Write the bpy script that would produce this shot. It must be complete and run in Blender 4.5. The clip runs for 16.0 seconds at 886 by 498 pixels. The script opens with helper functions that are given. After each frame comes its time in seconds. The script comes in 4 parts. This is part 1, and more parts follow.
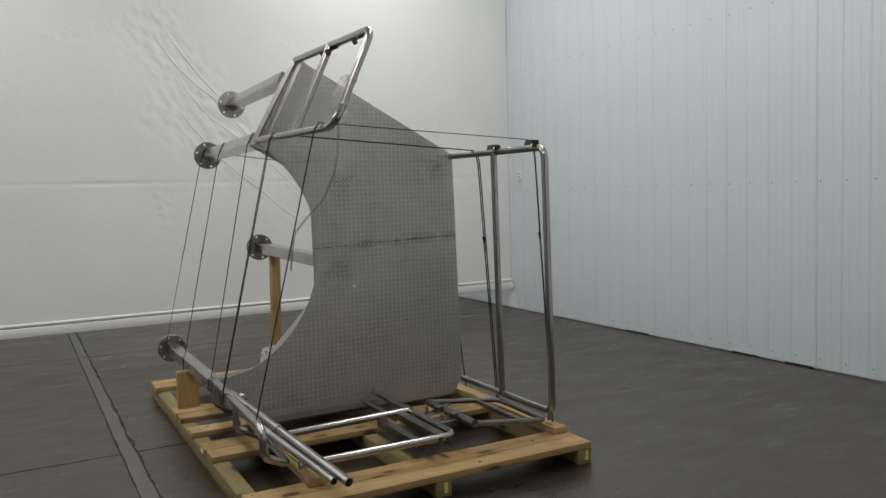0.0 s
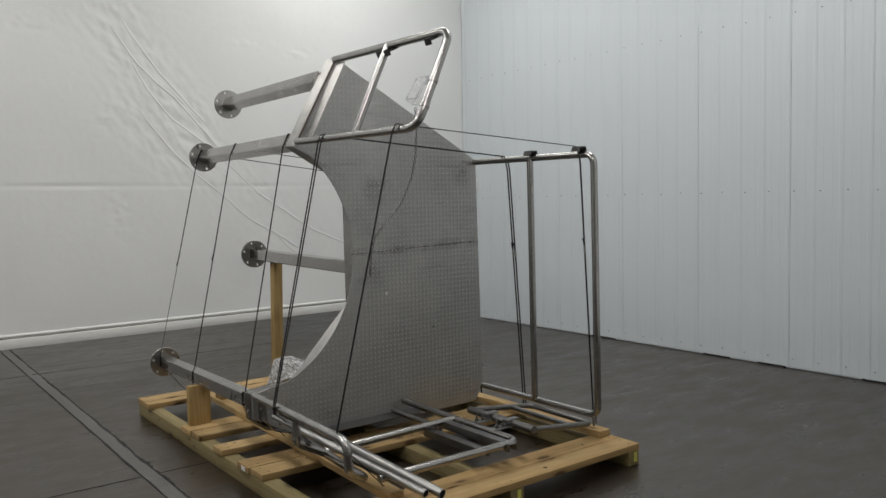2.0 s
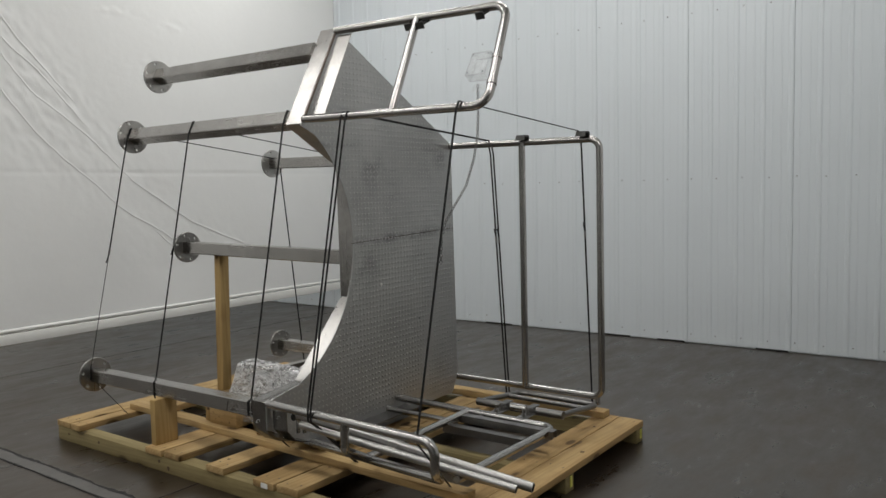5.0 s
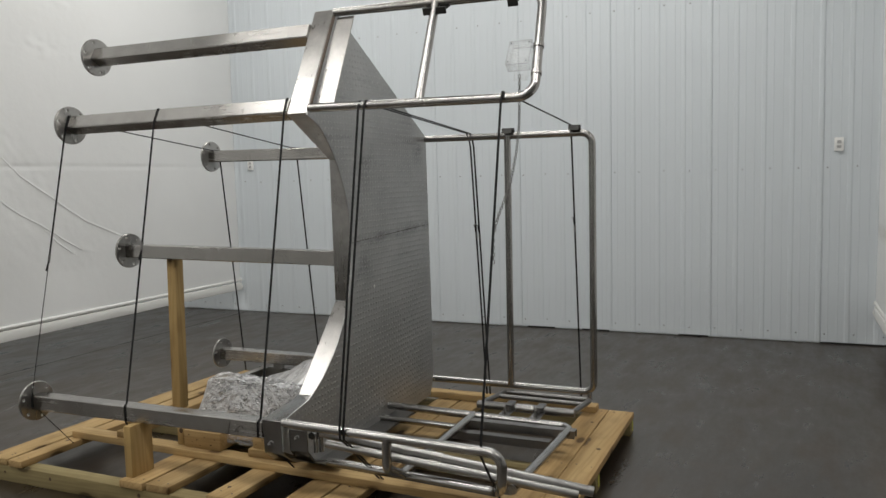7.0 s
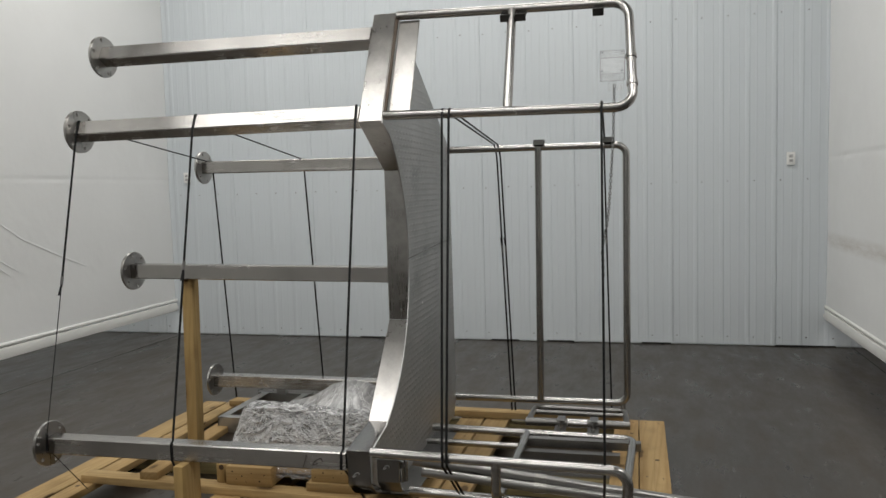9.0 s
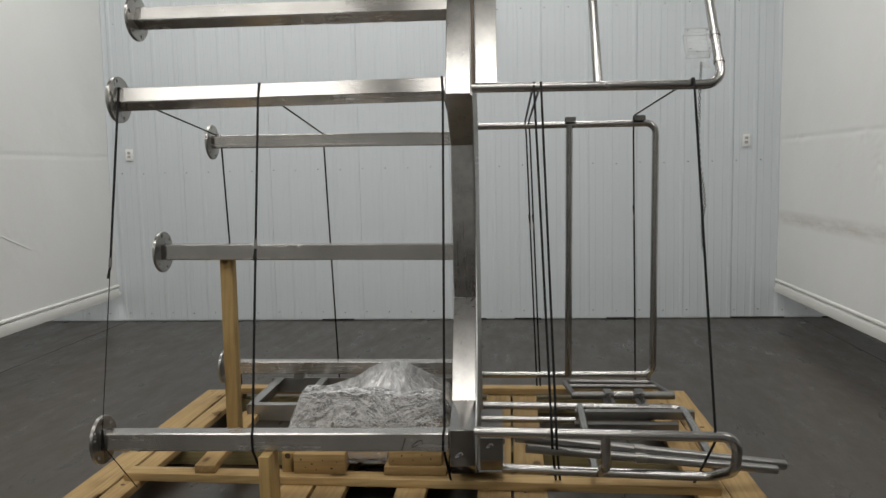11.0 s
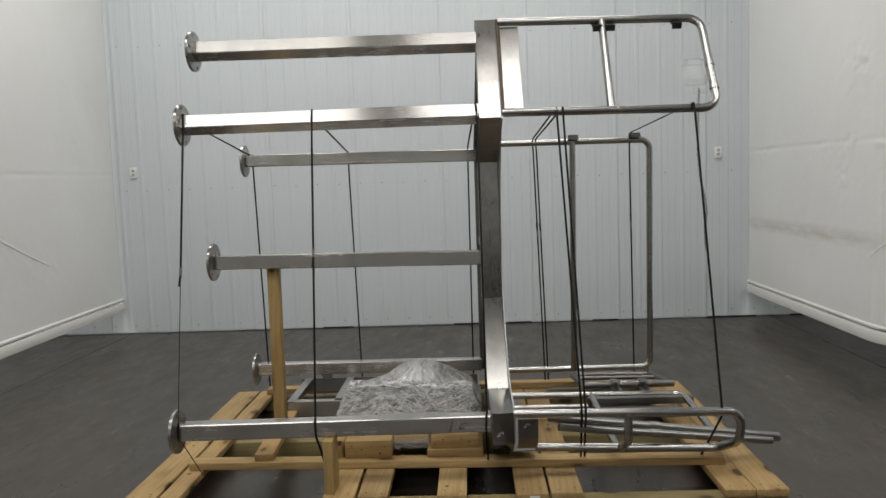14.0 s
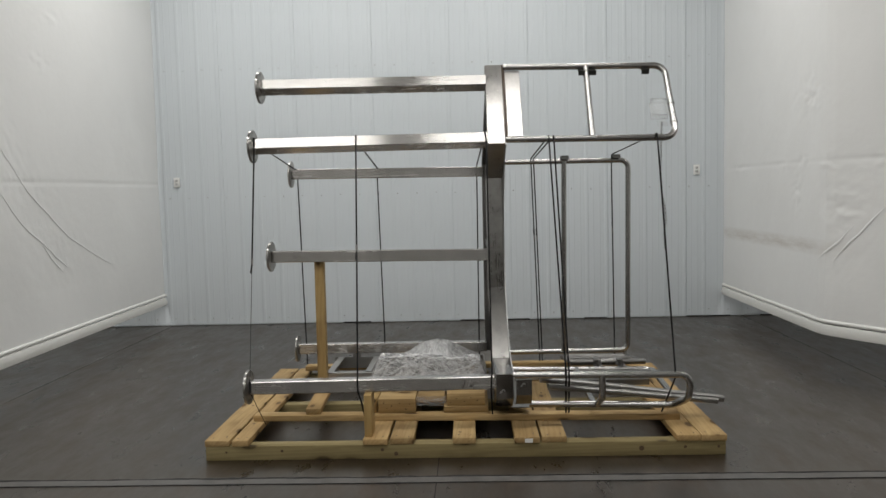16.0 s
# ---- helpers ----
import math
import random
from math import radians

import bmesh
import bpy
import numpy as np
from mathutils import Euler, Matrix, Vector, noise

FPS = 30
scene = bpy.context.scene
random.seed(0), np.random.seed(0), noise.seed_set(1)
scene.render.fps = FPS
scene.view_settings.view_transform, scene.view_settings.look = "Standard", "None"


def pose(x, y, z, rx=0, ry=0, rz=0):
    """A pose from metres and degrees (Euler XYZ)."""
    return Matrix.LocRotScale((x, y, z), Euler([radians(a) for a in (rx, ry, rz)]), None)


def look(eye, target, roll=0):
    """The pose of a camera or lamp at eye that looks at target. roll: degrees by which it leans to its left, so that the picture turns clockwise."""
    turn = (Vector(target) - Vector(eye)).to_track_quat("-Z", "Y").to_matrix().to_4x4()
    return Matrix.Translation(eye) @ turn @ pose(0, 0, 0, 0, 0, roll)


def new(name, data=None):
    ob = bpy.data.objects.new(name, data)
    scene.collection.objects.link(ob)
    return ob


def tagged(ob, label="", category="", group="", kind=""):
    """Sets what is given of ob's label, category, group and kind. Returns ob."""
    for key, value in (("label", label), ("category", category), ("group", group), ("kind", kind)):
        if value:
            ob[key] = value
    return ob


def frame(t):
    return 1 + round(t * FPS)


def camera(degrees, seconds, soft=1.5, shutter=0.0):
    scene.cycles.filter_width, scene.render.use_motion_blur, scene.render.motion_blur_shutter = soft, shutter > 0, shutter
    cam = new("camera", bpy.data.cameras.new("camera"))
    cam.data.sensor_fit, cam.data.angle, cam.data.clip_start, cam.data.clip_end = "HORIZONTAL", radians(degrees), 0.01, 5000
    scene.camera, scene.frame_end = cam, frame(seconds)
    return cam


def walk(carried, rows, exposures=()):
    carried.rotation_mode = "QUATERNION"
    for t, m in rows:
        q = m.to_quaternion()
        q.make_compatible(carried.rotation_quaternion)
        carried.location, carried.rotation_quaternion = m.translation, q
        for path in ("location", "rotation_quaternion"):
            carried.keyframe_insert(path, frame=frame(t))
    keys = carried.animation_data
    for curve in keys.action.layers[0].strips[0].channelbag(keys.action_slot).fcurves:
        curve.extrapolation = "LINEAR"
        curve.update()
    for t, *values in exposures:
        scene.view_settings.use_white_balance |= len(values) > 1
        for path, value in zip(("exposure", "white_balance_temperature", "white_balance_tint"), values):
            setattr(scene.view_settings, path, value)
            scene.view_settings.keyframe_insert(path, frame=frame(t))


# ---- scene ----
from mathutils import geometry

EXPOSURES = [(0, -0.11, 6430, 10), (4, -0.12, 6460, 10), (6.5, 0.0, 6540, 10), (10, -0.08, 6560, 10), (12.5, -0.08, 6640, 10), (16, -0.06, 6540, 10)]
cam = camera(59.0, 16.0)
PATH = [
    (0, (-0.205, 0.341, 1.51), (0.754, 2.09, 1.371), -1.6),
    (0.5, (-0.391, 0.457, 1.511), (0.615, 2.178, 1.354), -1.1),
    (1, (-0.67, 0.568, 1.519), (0.417, 2.241, 1.369), -1.3),
    (1.5, (-0.838, 0.696, 1.518), (0.31, 2.328, 1.376), -1.1),
    (2, (-0.969, 0.903, 1.509), (0.244, 2.488, 1.386), -1.1),
    (2.5, (-1.116, 1.052, 1.496), (0.154, 2.593, 1.374), -1.0),
    (3, (-1.342, 1.226, 1.48), (0.008, 2.696, 1.359), -1.2),
    (3.5, (-1.501, 1.373, 1.523), (-0.085, 2.777, 1.366), -1.4),
    (4, (-1.596, 1.572, 1.47), (-0.123, 2.916, 1.317), -1.1),
    (6.5, (-1.955, 2.639, 1.518), (-0.168, 3.519, 1.336), -1.6),
    (7, (-2.023, 2.879, 1.517), (-0.201, 3.685, 1.338), -1.4),
    (7.5, (-2.132, 3.14, 1.536), (-0.272, 3.855, 1.364), -1.4),
    (8, (-2.157, 3.358, 1.527), (-0.273, 4.007, 1.359), -1.0),
    (8.5, (-2.169, 3.616, 1.526), (-0.257, 4.182, 1.368), -1.3),
    (9, (-2.2, 3.837, 1.53), (-0.266, 4.321, 1.378), -1.5),
    (9.5, (-2.298, 4.118, 1.53), (-0.343, 4.516, 1.383), -1.4),
    (10, (-2.318, 4.33, 1.528), (-0.352, 4.656, 1.364), -1.1),
    (12.5, (-2.251, 5.133, 1.509), (-0.265, 5.164, 1.275), -2.0),
    (13, (-2.329, 5.127, 1.511), (-0.343, 5.176, 1.279), -2.0),
    (13.5, (-2.529, 5.087, 1.526), (-0.539, 5.149, 1.332), -1.9),
    (14, (-2.758, 5.084, 1.545), (-0.767, 5.153, 1.368), -2.0),
    (14.5, (-3.037, 5.135, 1.547), (-1.045, 5.179, 1.383), -1.9),
    (15, (-3.284, 5.15, 1.544), (-1.29, 5.192, 1.384), -1.6),
    (15.5, (-3.547, 5.128, 1.548), (-1.554, 5.184, 1.387), -1.5),
    (16, (-3.78, 5.139, 1.551), (-1.786, 5.21, 1.403), -1.4),
]
walk(cam, [(t, look(eye, target, roll)) for t, eye, target, roll in PATH], EXPOSURES)

# ---- world, lights, exposure ----
world = bpy.data.worlds.new("world")
scene.world = world
world.use_nodes = True
world.node_tree.nodes["Background"].inputs[0].default_value = (0.75, 0.8, 0.85, 1)
world.node_tree.nodes["Background"].inputs[1].default_value = 0.02
scene.view_settings.exposure = 0.0

CEILING = 5.6
# lamps are out of view; the two at y 11.2 are added fill behind the curtain
LAMPS = [(3.3, 4.4, 74), (3.45, 7.3, 68), (-0.8, 4.6, 50), (-0.8, 7.35, 50), (-4.8, 4.6, 74), (-4.8, 7.35, 74), (-0.8, 0.6, 74), (3.4, -0.6, 74), (2.4, 11.2, 110), (-3.0, 11.2, 110)]


def lamp(x, y, watts):
    data = bpy.data.lights.new("high_bay_lamp", "AREA")
    data.shape, data.size, data.size_y = "RECTANGLE", 0.85, 2.15
    data.energy, data.color = watts, (1.0, 0.985, 0.955)
    ob = new("high_bay_lamp", data)
    ob.matrix_world = pose(x, y, CEILING - 0.36)
    return ob


# ---- materials ----
def material(name):
    m = bpy.data.materials.new(name)
    m.use_nodes = True
    nodes, links = m.node_tree.nodes, m.node_tree.links
    return m, nodes, links, nodes["Principled BSDF"]


def setup(p, color=None, rough=None, metal=None, spec=None):
    if color:
        p.inputs["Base Color"].default_value = (*color, 1)
    if rough is not None:
        p.inputs["Roughness"].default_value = rough
    if metal is not None:
        p.inputs["Metallic"].default_value = metal
    if spec is not None:
        p.inputs["Specular IOR Level"].default_value = spec


def coords(nodes, links, scale=(1, 1, 1), rot=(0, 0, 0)):
    g = nodes.new("ShaderNodeNewGeometry")
    mp = nodes.new("ShaderNodeMapping")
    mp.inputs["Scale"].default_value = scale
    mp.inputs["Rotation"].default_value = rot
    links.new(g.outputs["Position"], mp.inputs["Vector"])
    return mp.outputs[0]


def noise_node(nodes, links, vec, scale, detail=4.0, rough=0.55):
    n = nodes.new("ShaderNodeTexNoise")
    n.inputs["Scale"].default_value, n.inputs["Detail"].default_value, n.inputs["Roughness"].default_value = scale, detail, rough
    links.new(vec, n.inputs["Vector"])
    return n.outputs[0]


def ramp(nodes, links, fac, stops):
    r = nodes.new("ShaderNodeValToRGB")
    e = r.color_ramp.elements
    while len(e) < len(stops):
        e.new(0.5)
    for el, (pos, col) in zip(e, stops):
        el.position = pos
        el.color = (*col, 1) if isinstance(col, tuple) else (col, col, col, 1)
    links.new(fac, r.inputs[0])
    return r.outputs[0]


def bump(nodes, links, p, height, strength, distance=0.01):
    b = nodes.new("ShaderNodeBump")
    b.inputs["Strength"].default_value, b.inputs["Distance"].default_value = strength, distance
    links.new(height, b.inputs["Height"])
    links.new(b.outputs[0], p.inputs["Normal"])
    return b


def mix(nodes, links, fac, a, b, kind="MIX"):
    m = nodes.new("ShaderNodeMix")
    m.data_type, m.blend_type = "RGBA", kind
    for sock, val in ((m.inputs[0], fac), (m.inputs[6], a), (m.inputs[7], b)):
        if isinstance(val, (int, float)):
            sock.default_value = val
        elif isinstance(val, tuple):
            sock.default_value = (*val, 1)
        else:
            links.new(val, sock)
    return m.outputs[2]


def steel(name, lo, hi, rough_lo, rough_hi, scale, grain=0.02, brushed=None):
    """Satin stainless steel; scale stretches the grain, brushed is the way of the brush strokes."""
    m, n, l, p = material(name)
    setup(p, metal=1.0)
    if brushed:
        p.inputs["Anisotropic"].default_value = 0.88
        geo = n.new("ShaderNodeNewGeometry")
        across = n.new("ShaderNodeVectorMath")
        across.operation = "CROSS_PRODUCT"
        across.inputs[1].default_value = brushed
        l.new(geo.outputs["Normal"], across.inputs[0])
        l.new(across.outputs[0], p.inputs["Tangent"])
    fine = noise_node(n, l, coords(n, l, scale), 90, 2)
    broad = noise_node(n, l, coords(n, l), 2.5, 4)
    cloud = noise_node(n, l, coords(n, l), 13, 6, 0.7)
    l.new(ramp(n, l, mix(n, l, 0.45, broad, cloud), [(0.36, lo), (0.62, hi)]), p.inputs["Base Color"])
    mixed = mix(n, l, 0.6, fine, mix(n, l, 0.5, broad, cloud))
    l.new(ramp(n, l, mixed, [(0.35, rough_lo), (0.65, rough_hi)]), p.inputs["Roughness"])
    bump(n, l, p, fine, grain, 0.001)
    return m


STEEL_LEG = steel("brushed_steel_leg", (0.36, 0.349, 0.335), (0.48, 0.466, 0.447), 0.22, 0.29, (1, 0.02, 1), 0.005, brushed=(0.05, 1.0, 0.03))
STEEL_PLATE = steel("brushed_steel_plate", (0.29, 0.282, 0.27), (0.46, 0.448, 0.43), 0.25, 0.36, (1, 1, 0.03), 0.01, brushed=(0.46, 0.04, 0.88))
STEEL_TUBE = steel("polished_steel_tube", (0.35, 0.343, 0.332), (0.43, 0.42, 0.407), 0.2, 0.28, (0.05, 0.05, 0.05), 0.0)
STEEL_DULL = steel("dull_mill_steel", (0.185, 0.18, 0.175), (0.25, 0.245, 0.236), 0.33, 0.45, (1, 1, 1))
# colour lowered to stand for the dark floor mirrored in the end faces
STEEL_END_DIM = steel("darkened_end_plate", (0.19, 0.185, 0.178), (0.26, 0.253, 0.245), 0.17, 0.25, (1, 1, 1), 0.0)
STEEL_LOOSE = steel("satin_loose_tube", (0.3, 0.294, 0.285), (0.38, 0.372, 0.36), 0.28, 0.37, (0.05, 0.05, 0.05), 0.0)
STEEL_TRAY = steel("galvanised_tray_steel", (0.36, 0.358, 0.35), (0.46, 0.456, 0.445), 0.38, 0.5, (1, 1, 1), 0.01)
STEEL_DARK = steel("dark_steel_clip", (0.05, 0.05, 0.05), (0.09, 0.09, 0.085), 0.45, 0.6, (1, 1, 1))
WELD = steel("heat_stained_weld", (0.06, 0.045, 0.035), (0.14, 0.115, 0.095), 0.45, 0.6, (1, 1, 1))
STEEL_CHAIN = steel("chain_steel", (0.14, 0.14, 0.137), (0.22, 0.22, 0.215), 0.3, 0.4, (1, 1, 1))


def smudge(n, l, v):
    """Grime rubbed along the weld that crosses the deck."""
    flat = n.new("ShaderNodeVectorMath")
    flat.operation = "DOT_PRODUCT"
    flat.inputs[1].default_value = (-0.035, 0, 1)
    l.new(v, flat.inputs[0])
    off = n.new("ShaderNodeMath")
    off.operation = "SUBTRACT"
    off.inputs[1].default_value = 1.152
    l.new(flat.outputs["Value"], off.inputs[0])
    size = n.new("ShaderNodeMath")
    size.operation = "ABSOLUTE"
    l.new(off.outputs[0], size.inputs[0])
    close = ramp(n, l, size.outputs[0], [(0.0, 1.0), (0.045, 0.0)])
    cloud = ramp(n, l, noise_node(n, l, v, 9, 6, 0.7), [(0.4, 0.0), (0.6, 1.0)])
    for spot, size in (((1.53, 4.91, 1.07), 0.16), ((1.6, 4.92, 1.62), 0.14), ((2.3, 4.93, 1.68), 0.12)):
        far = n.new("ShaderNodeVectorMath")
        far.operation = "DISTANCE"
        far.inputs[1].default_value = spot
        l.new(v, far.inputs[0])
        close = mix(n, l, 1.0, close, ramp(n, l, far.outputs["Value"], [(0.0, 0.9), (size, 0.0)]), "LIGHTEN")
    both = mix(n, l, 1.0, close, cloud, "MULTIPLY")
    return ramp(n, l, both, [(0.0, 1.0), (1.0, 0.5)])


def deck_material():
    m, n, l, p = material("checker_plate_steel")
    setup(p, metal=0.85)
    v = coords(n, l)
    broad = noise_node(n, l, v, 2.2, 6, 0.65)
    streak = noise_node(n, l, coords(n, l, (1.2, 1, 7)), 3, 5, 0.6)
    c = ramp(n, l, broad, [(0.25, (0.33, 0.33, 0.327)), (0.5, (0.415, 0.415, 0.41)), (0.8, (0.49, 0.488, 0.48))])
    dirt = ramp(n, l, streak, [(0.6, 1.0), (0.78, 0.7)])
    # a smudged band along the butt weld
    dirt = mix(n, l, 1.0, dirt, smudge(n, l, v), "MULTIPLY")
    l.new(mix(n, l, 1.0, c, dirt, "MULTIPLY"), p.inputs["Base Color"])
    l.new(ramp(n, l, broad, [(0.3, 0.52), (0.7, 0.4)]), p.inputs["Roughness"])
    bump(n, l, p, noise_node(n, l, v, 140, 3), 0.12, 0.002)
    return m


CHECKER = deck_material()
LUG_STEEL = steel("worn_tread_lug", (0.43, 0.43, 0.42), (0.52, 0.516, 0.505), 0.33, 0.43, (1, 1, 1))


def wood(name, a, b, dark, along):
    """Sawn softwood; along: 0 for boards along x, 1 along y, 2 along z."""
    m, n, l, p = material(name)
    setup(p, rough=0.72, spec=0.25)
    s = [14.0, 14.0, 14.0]
    s[along] = 0.7
    info = n.new("ShaderNodeObjectInfo")
    off = n.new("ShaderNodeVectorMath")
    off.operation = "MULTIPLY_ADD"
    l.new(coords(n, l, tuple(s)), off.inputs[2])
    off.inputs[1].default_value = (40, 40, 40)
    l.new(info.outputs["Random"], off.inputs[0])
    v = off.outputs[0]
    grain = noise_node(n, l, v, 2.6, 7, 0.65)
    w = n.new("ShaderNodeTexWave")
    w.bands_direction = "DIAGONAL"
    w.inputs["Scale"].default_value, w.inputs["Distortion"].default_value = 1.5, 9.0
    w.inputs["Detail"].default_value = 3.0
    l.new(v, w.inputs["Vector"])
    broad = noise_node(n, l, coords(n, l), 4, 5, 0.65)
    c = mix(n, l, ramp(n, l, noise_node(n, l, v, 0.4, 3), [(0.35, 0.0), (0.65, 1.0)]), a, b)
    mild = tuple(0.45 * x + 0.55 * y for x, y in zip(a, dark))
    c = mix(n, l, ramp(n, l, w.outputs["Fac"], [(0.4, 0.0), (0.95, 0.32)]), c, mild)
    c = mix(n, l, ramp(n, l, grain, [(0.5, 0.0), (0.75, 0.55)]), c, dark)
    c = mix(n, l, ramp(n, l, broad, [(0.52, 0.0), (0.75, 0.35)]), c, tuple(0.55 * x for x in a))
    # knots, drawn out along the grain
    ks = [9.0, 9.0, 9.0]
    ks[along] = 4.0
    koff = n.new("ShaderNodeVectorMath")
    koff.operation = "MULTIPLY_ADD"
    l.new(coords(n, l, tuple(ks)), koff.inputs[2])
    koff.inputs[1].default_value = (23, 31, 17)
    l.new(info.outputs["Random"], koff.inputs[0])
    cells = n.new("ShaderNodeTexVoronoi")
    cells.inputs["Scale"].default_value = 0.9
    l.new(koff.outputs[0], cells.inputs["Vector"])
    c = mix(n, l, ramp(n, l, cells.outputs["Distance"], [(0.15, 0.5), (0.38, 0.0)]), c, dark)
    c = mix(n, l, ramp(n, l, cells.outputs["Distance"], [(0.13, 0.9), (0.19, 0.0)]), c, tuple(0.45 * x for x in dark))
    bright = n.new("ShaderNodeMapRange")
    bright.inputs["To Min"].default_value, bright.inputs["To Max"].default_value = 0.8, 1.14
    l.new(info.outputs["Random"], bright.inputs["Value"])
    hsv = n.new("ShaderNodeHueSaturation")
    l.new(bright.outputs[0], hsv.inputs["Value"])
    l.new(c, hsv.inputs["Color"])
    l.new(hsv.outputs[0], p.inputs["Base Color"])
    bump(n, l, p, grain, 0.25, 0.003)
    return m


WOOD_X = wood("pine_board_x", (0.365, 0.236, 0.1), (0.445, 0.312, 0.146), (0.2, 0.118, 0.048), 0)
WOOD_Y = wood("pine_board_y", (0.375, 0.247, 0.106), (0.455, 0.325, 0.156), (0.19, 0.11, 0.045), 1)
WOOD_Z = wood("pine_post_z", (0.37, 0.25, 0.10), (0.44, 0.31, 0.14), (0.19, 0.11, 0.042), 2)
TREATED = wood("treated_runner_y", (0.24, 0.19, 0.086), (0.3, 0.243, 0.118), (0.15, 0.108, 0.048), 1)


def floor_material():
    m, n, l, p = material("sealed_concrete")
    v = coords(n, l)
    big = noise_node(n, l, v, 0.55, 6, 0.62)
    mid = noise_node(n, l, coords(n, l, (1, 2.2, 1), (0, 0, 0.5)), 2.1, 7, 0.68)
    fine = noise_node(n, l, v, 38, 4, 0.6)
    c = ramp(n, l, big, [(0.3, (0.036, 0.033, 0.0295)), (0.5, (0.056, 0.050, 0.044)), (0.7, (0.08, 0.07, 0.06))])
    c = mix(n, l, ramp(n, l, mid, [(0.5, 0.0), (0.72, 0.75)]), c, (0.165, 0.125, 0.087))
    c = mix(n, l, ramp(n, l, mid, [(0.28, 0.75), (0.46, 0.0)]), c, (0.024, 0.021, 0.019))
    scuff = noise_node(n, l, coords(n, l, (0.5, 3.0, 1), (0, 0, 1.1)), 4.0, 9, 0.75)
    c = mix(n, l, ramp(n, l, scuff, [(0.53, 0.0), (0.68, 0.65)]), c, (0.2, 0.168, 0.133))
    c = mix(n, l, ramp(n, l, scuff, [(0.25, 0.45), (0.46, 0.0)]), c, (0.03, 0.026, 0.023))
    trail = noise_node(n, l, coords(n, l, (6.0, 0.5, 1), (0, 0, 0.06)), 2.0, 8, 0.7)
    c = mix(n, l, ramp(n, l, trail, [(0.55, 0.0), (0.7, 0.5)]), c, (0.18, 0.135, 0.098))
    c = mix(n, l, 0.3, c, ramp(n, l, fine, [(0.3, (0.025, 0.022, 0.02)), (0.7, (0.095, 0.085, 0.075))]))
    l.new(mix(n, l, 1.0, c, (0.27, 0.215, 0.165), "MULTIPLY"), p.inputs["Base Color"])
    setup(p, spec=1.0)
    p.inputs["IOR"].default_value = 1.54
    p.inputs["Specular Tint"].default_value = (1.0, 0.92, 0.83, 1)
    l.new(ramp(n, l, mix(n, l, 0.4, mid, scuff), [(0.36, 0.22), (0.64, 0.46)]), p.inputs["Roughness"])
    bump(n, l, p, fine, 0.1, 0.003)
    return m


FLOOR = floor_material()


def painted(name, color, rough, vary=0.06, scale=1.2, bumpy=0.0, spec=0.5, uneven=1.0):
    m, n, l, p = material(name)
    setup(p, rough=rough, spec=spec)
    v = coords(n, l)
    a = noise_node(n, l, v, scale, 6, 0.6)
    lo, hi = tuple(c * (1 - vary) for c in color), tuple(min(1, c * (1 + vary)) for c in color)
    l.new(ramp(n, l, a, [(0.3, lo), (0.7, hi)]), p.inputs["Base Color"])
    l.new(ramp(n, l, noise_node(n, l, v, 9, 4), [(0.3, rough * (1 - 0.15 * uneven)), (0.7, min(1, rough * (1 + 0.2 * uneven)))]), p.inputs["Roughness"])
    if bumpy:
        bump(n, l, p, noise_node(n, l, v, 14, 5, 0.6), bumpy, 0.01)
    return m


WALL_PAINT = painted("white_liner_panel_paint", (0.612, 0.655, 0.683), 0.25, 0.02, 0.5, 0.0, uneven=0.1)
def soiled(base, z0, x0, x1):
    """Curtain vinyl with a faint brown rub mark along it."""
    m = base.copy()
    m.name = "soiled_vinyl_curtain"
    n, l = m.node_tree.nodes, m.node_tree.links
    p = n["Principled BSDF"]
    plain = p.inputs["Base Color"].links[0].from_socket
    v = coords(n, l)
    sep = n.new("ShaderNodeSeparateXYZ")
    l.new(v, sep.inputs[0])
    up, way = n.new("ShaderNodeMapRange"), n.new("ShaderNodeMapRange")
    for node, axis, lo, hi in ((up, "Z", z0 - 0.2, z0 + 0.2), (way, "X", x0, x1)):
        node.inputs["From Min"].default_value, node.inputs["From Max"].default_value = lo, hi
        l.new(sep.outputs[axis], node.inputs["Value"])
    row = ramp(n, l, up.outputs[0], [(0.32, 0.0), (0.48, 0.75), (0.6, 0.6), (0.72, 0.0)])
    span = ramp(n, l, way.outputs[0], [(0.0, 0.0), (0.25, 1.0), (0.75, 1.0), (1.0, 0.0)])
    cloud = ramp(n, l, noise_node(n, l, coords(n, l, (1.5, 1.5, 7)), 3, 5, 0.7), [(0.35, 0.25), (0.65, 0.85)])
    both = mix(n, l, 1.0, mix(n, l, 1.0, row, span, "MULTIPLY"), cloud, "MULTIPLY")
    l.new(mix(n, l, both, plain, (0.46, 0.42, 0.36)), p.inputs["Base Color"])
    return m


CURTAIN = painted("white_vinyl_curtain", (0.772, 0.777, 0.768), 0.5, 0.025, 1.0, 0.2)
SOILED = soiled(CURTAIN, 0.985, 2.5, 5.9)
WHITE = painted("white_paint", (0.76, 0.76, 0.73), 0.45, 0.03)
CEIL_PAINT = painted("white_ceiling_liner", (0.75, 0.76, 0.75), 0.5, 0.03)
OUTLET = painted("white_outlet_plastic", (0.8, 0.8, 0.78), 0.35, 0.02)
DARK_GAP = painted("dark_gap", (0.012, 0.012, 0.012), 0.8, 0.2)
FILLER = painted("joint_filler", (0.088, 0.083, 0.078), 0.4, 0.5, 9.0, 0.2)
STRAP = painted("black_polyester_strap", (0.006, 0.006, 0.0065), 0.55, 0.2, 20, 0.0, 0.25)
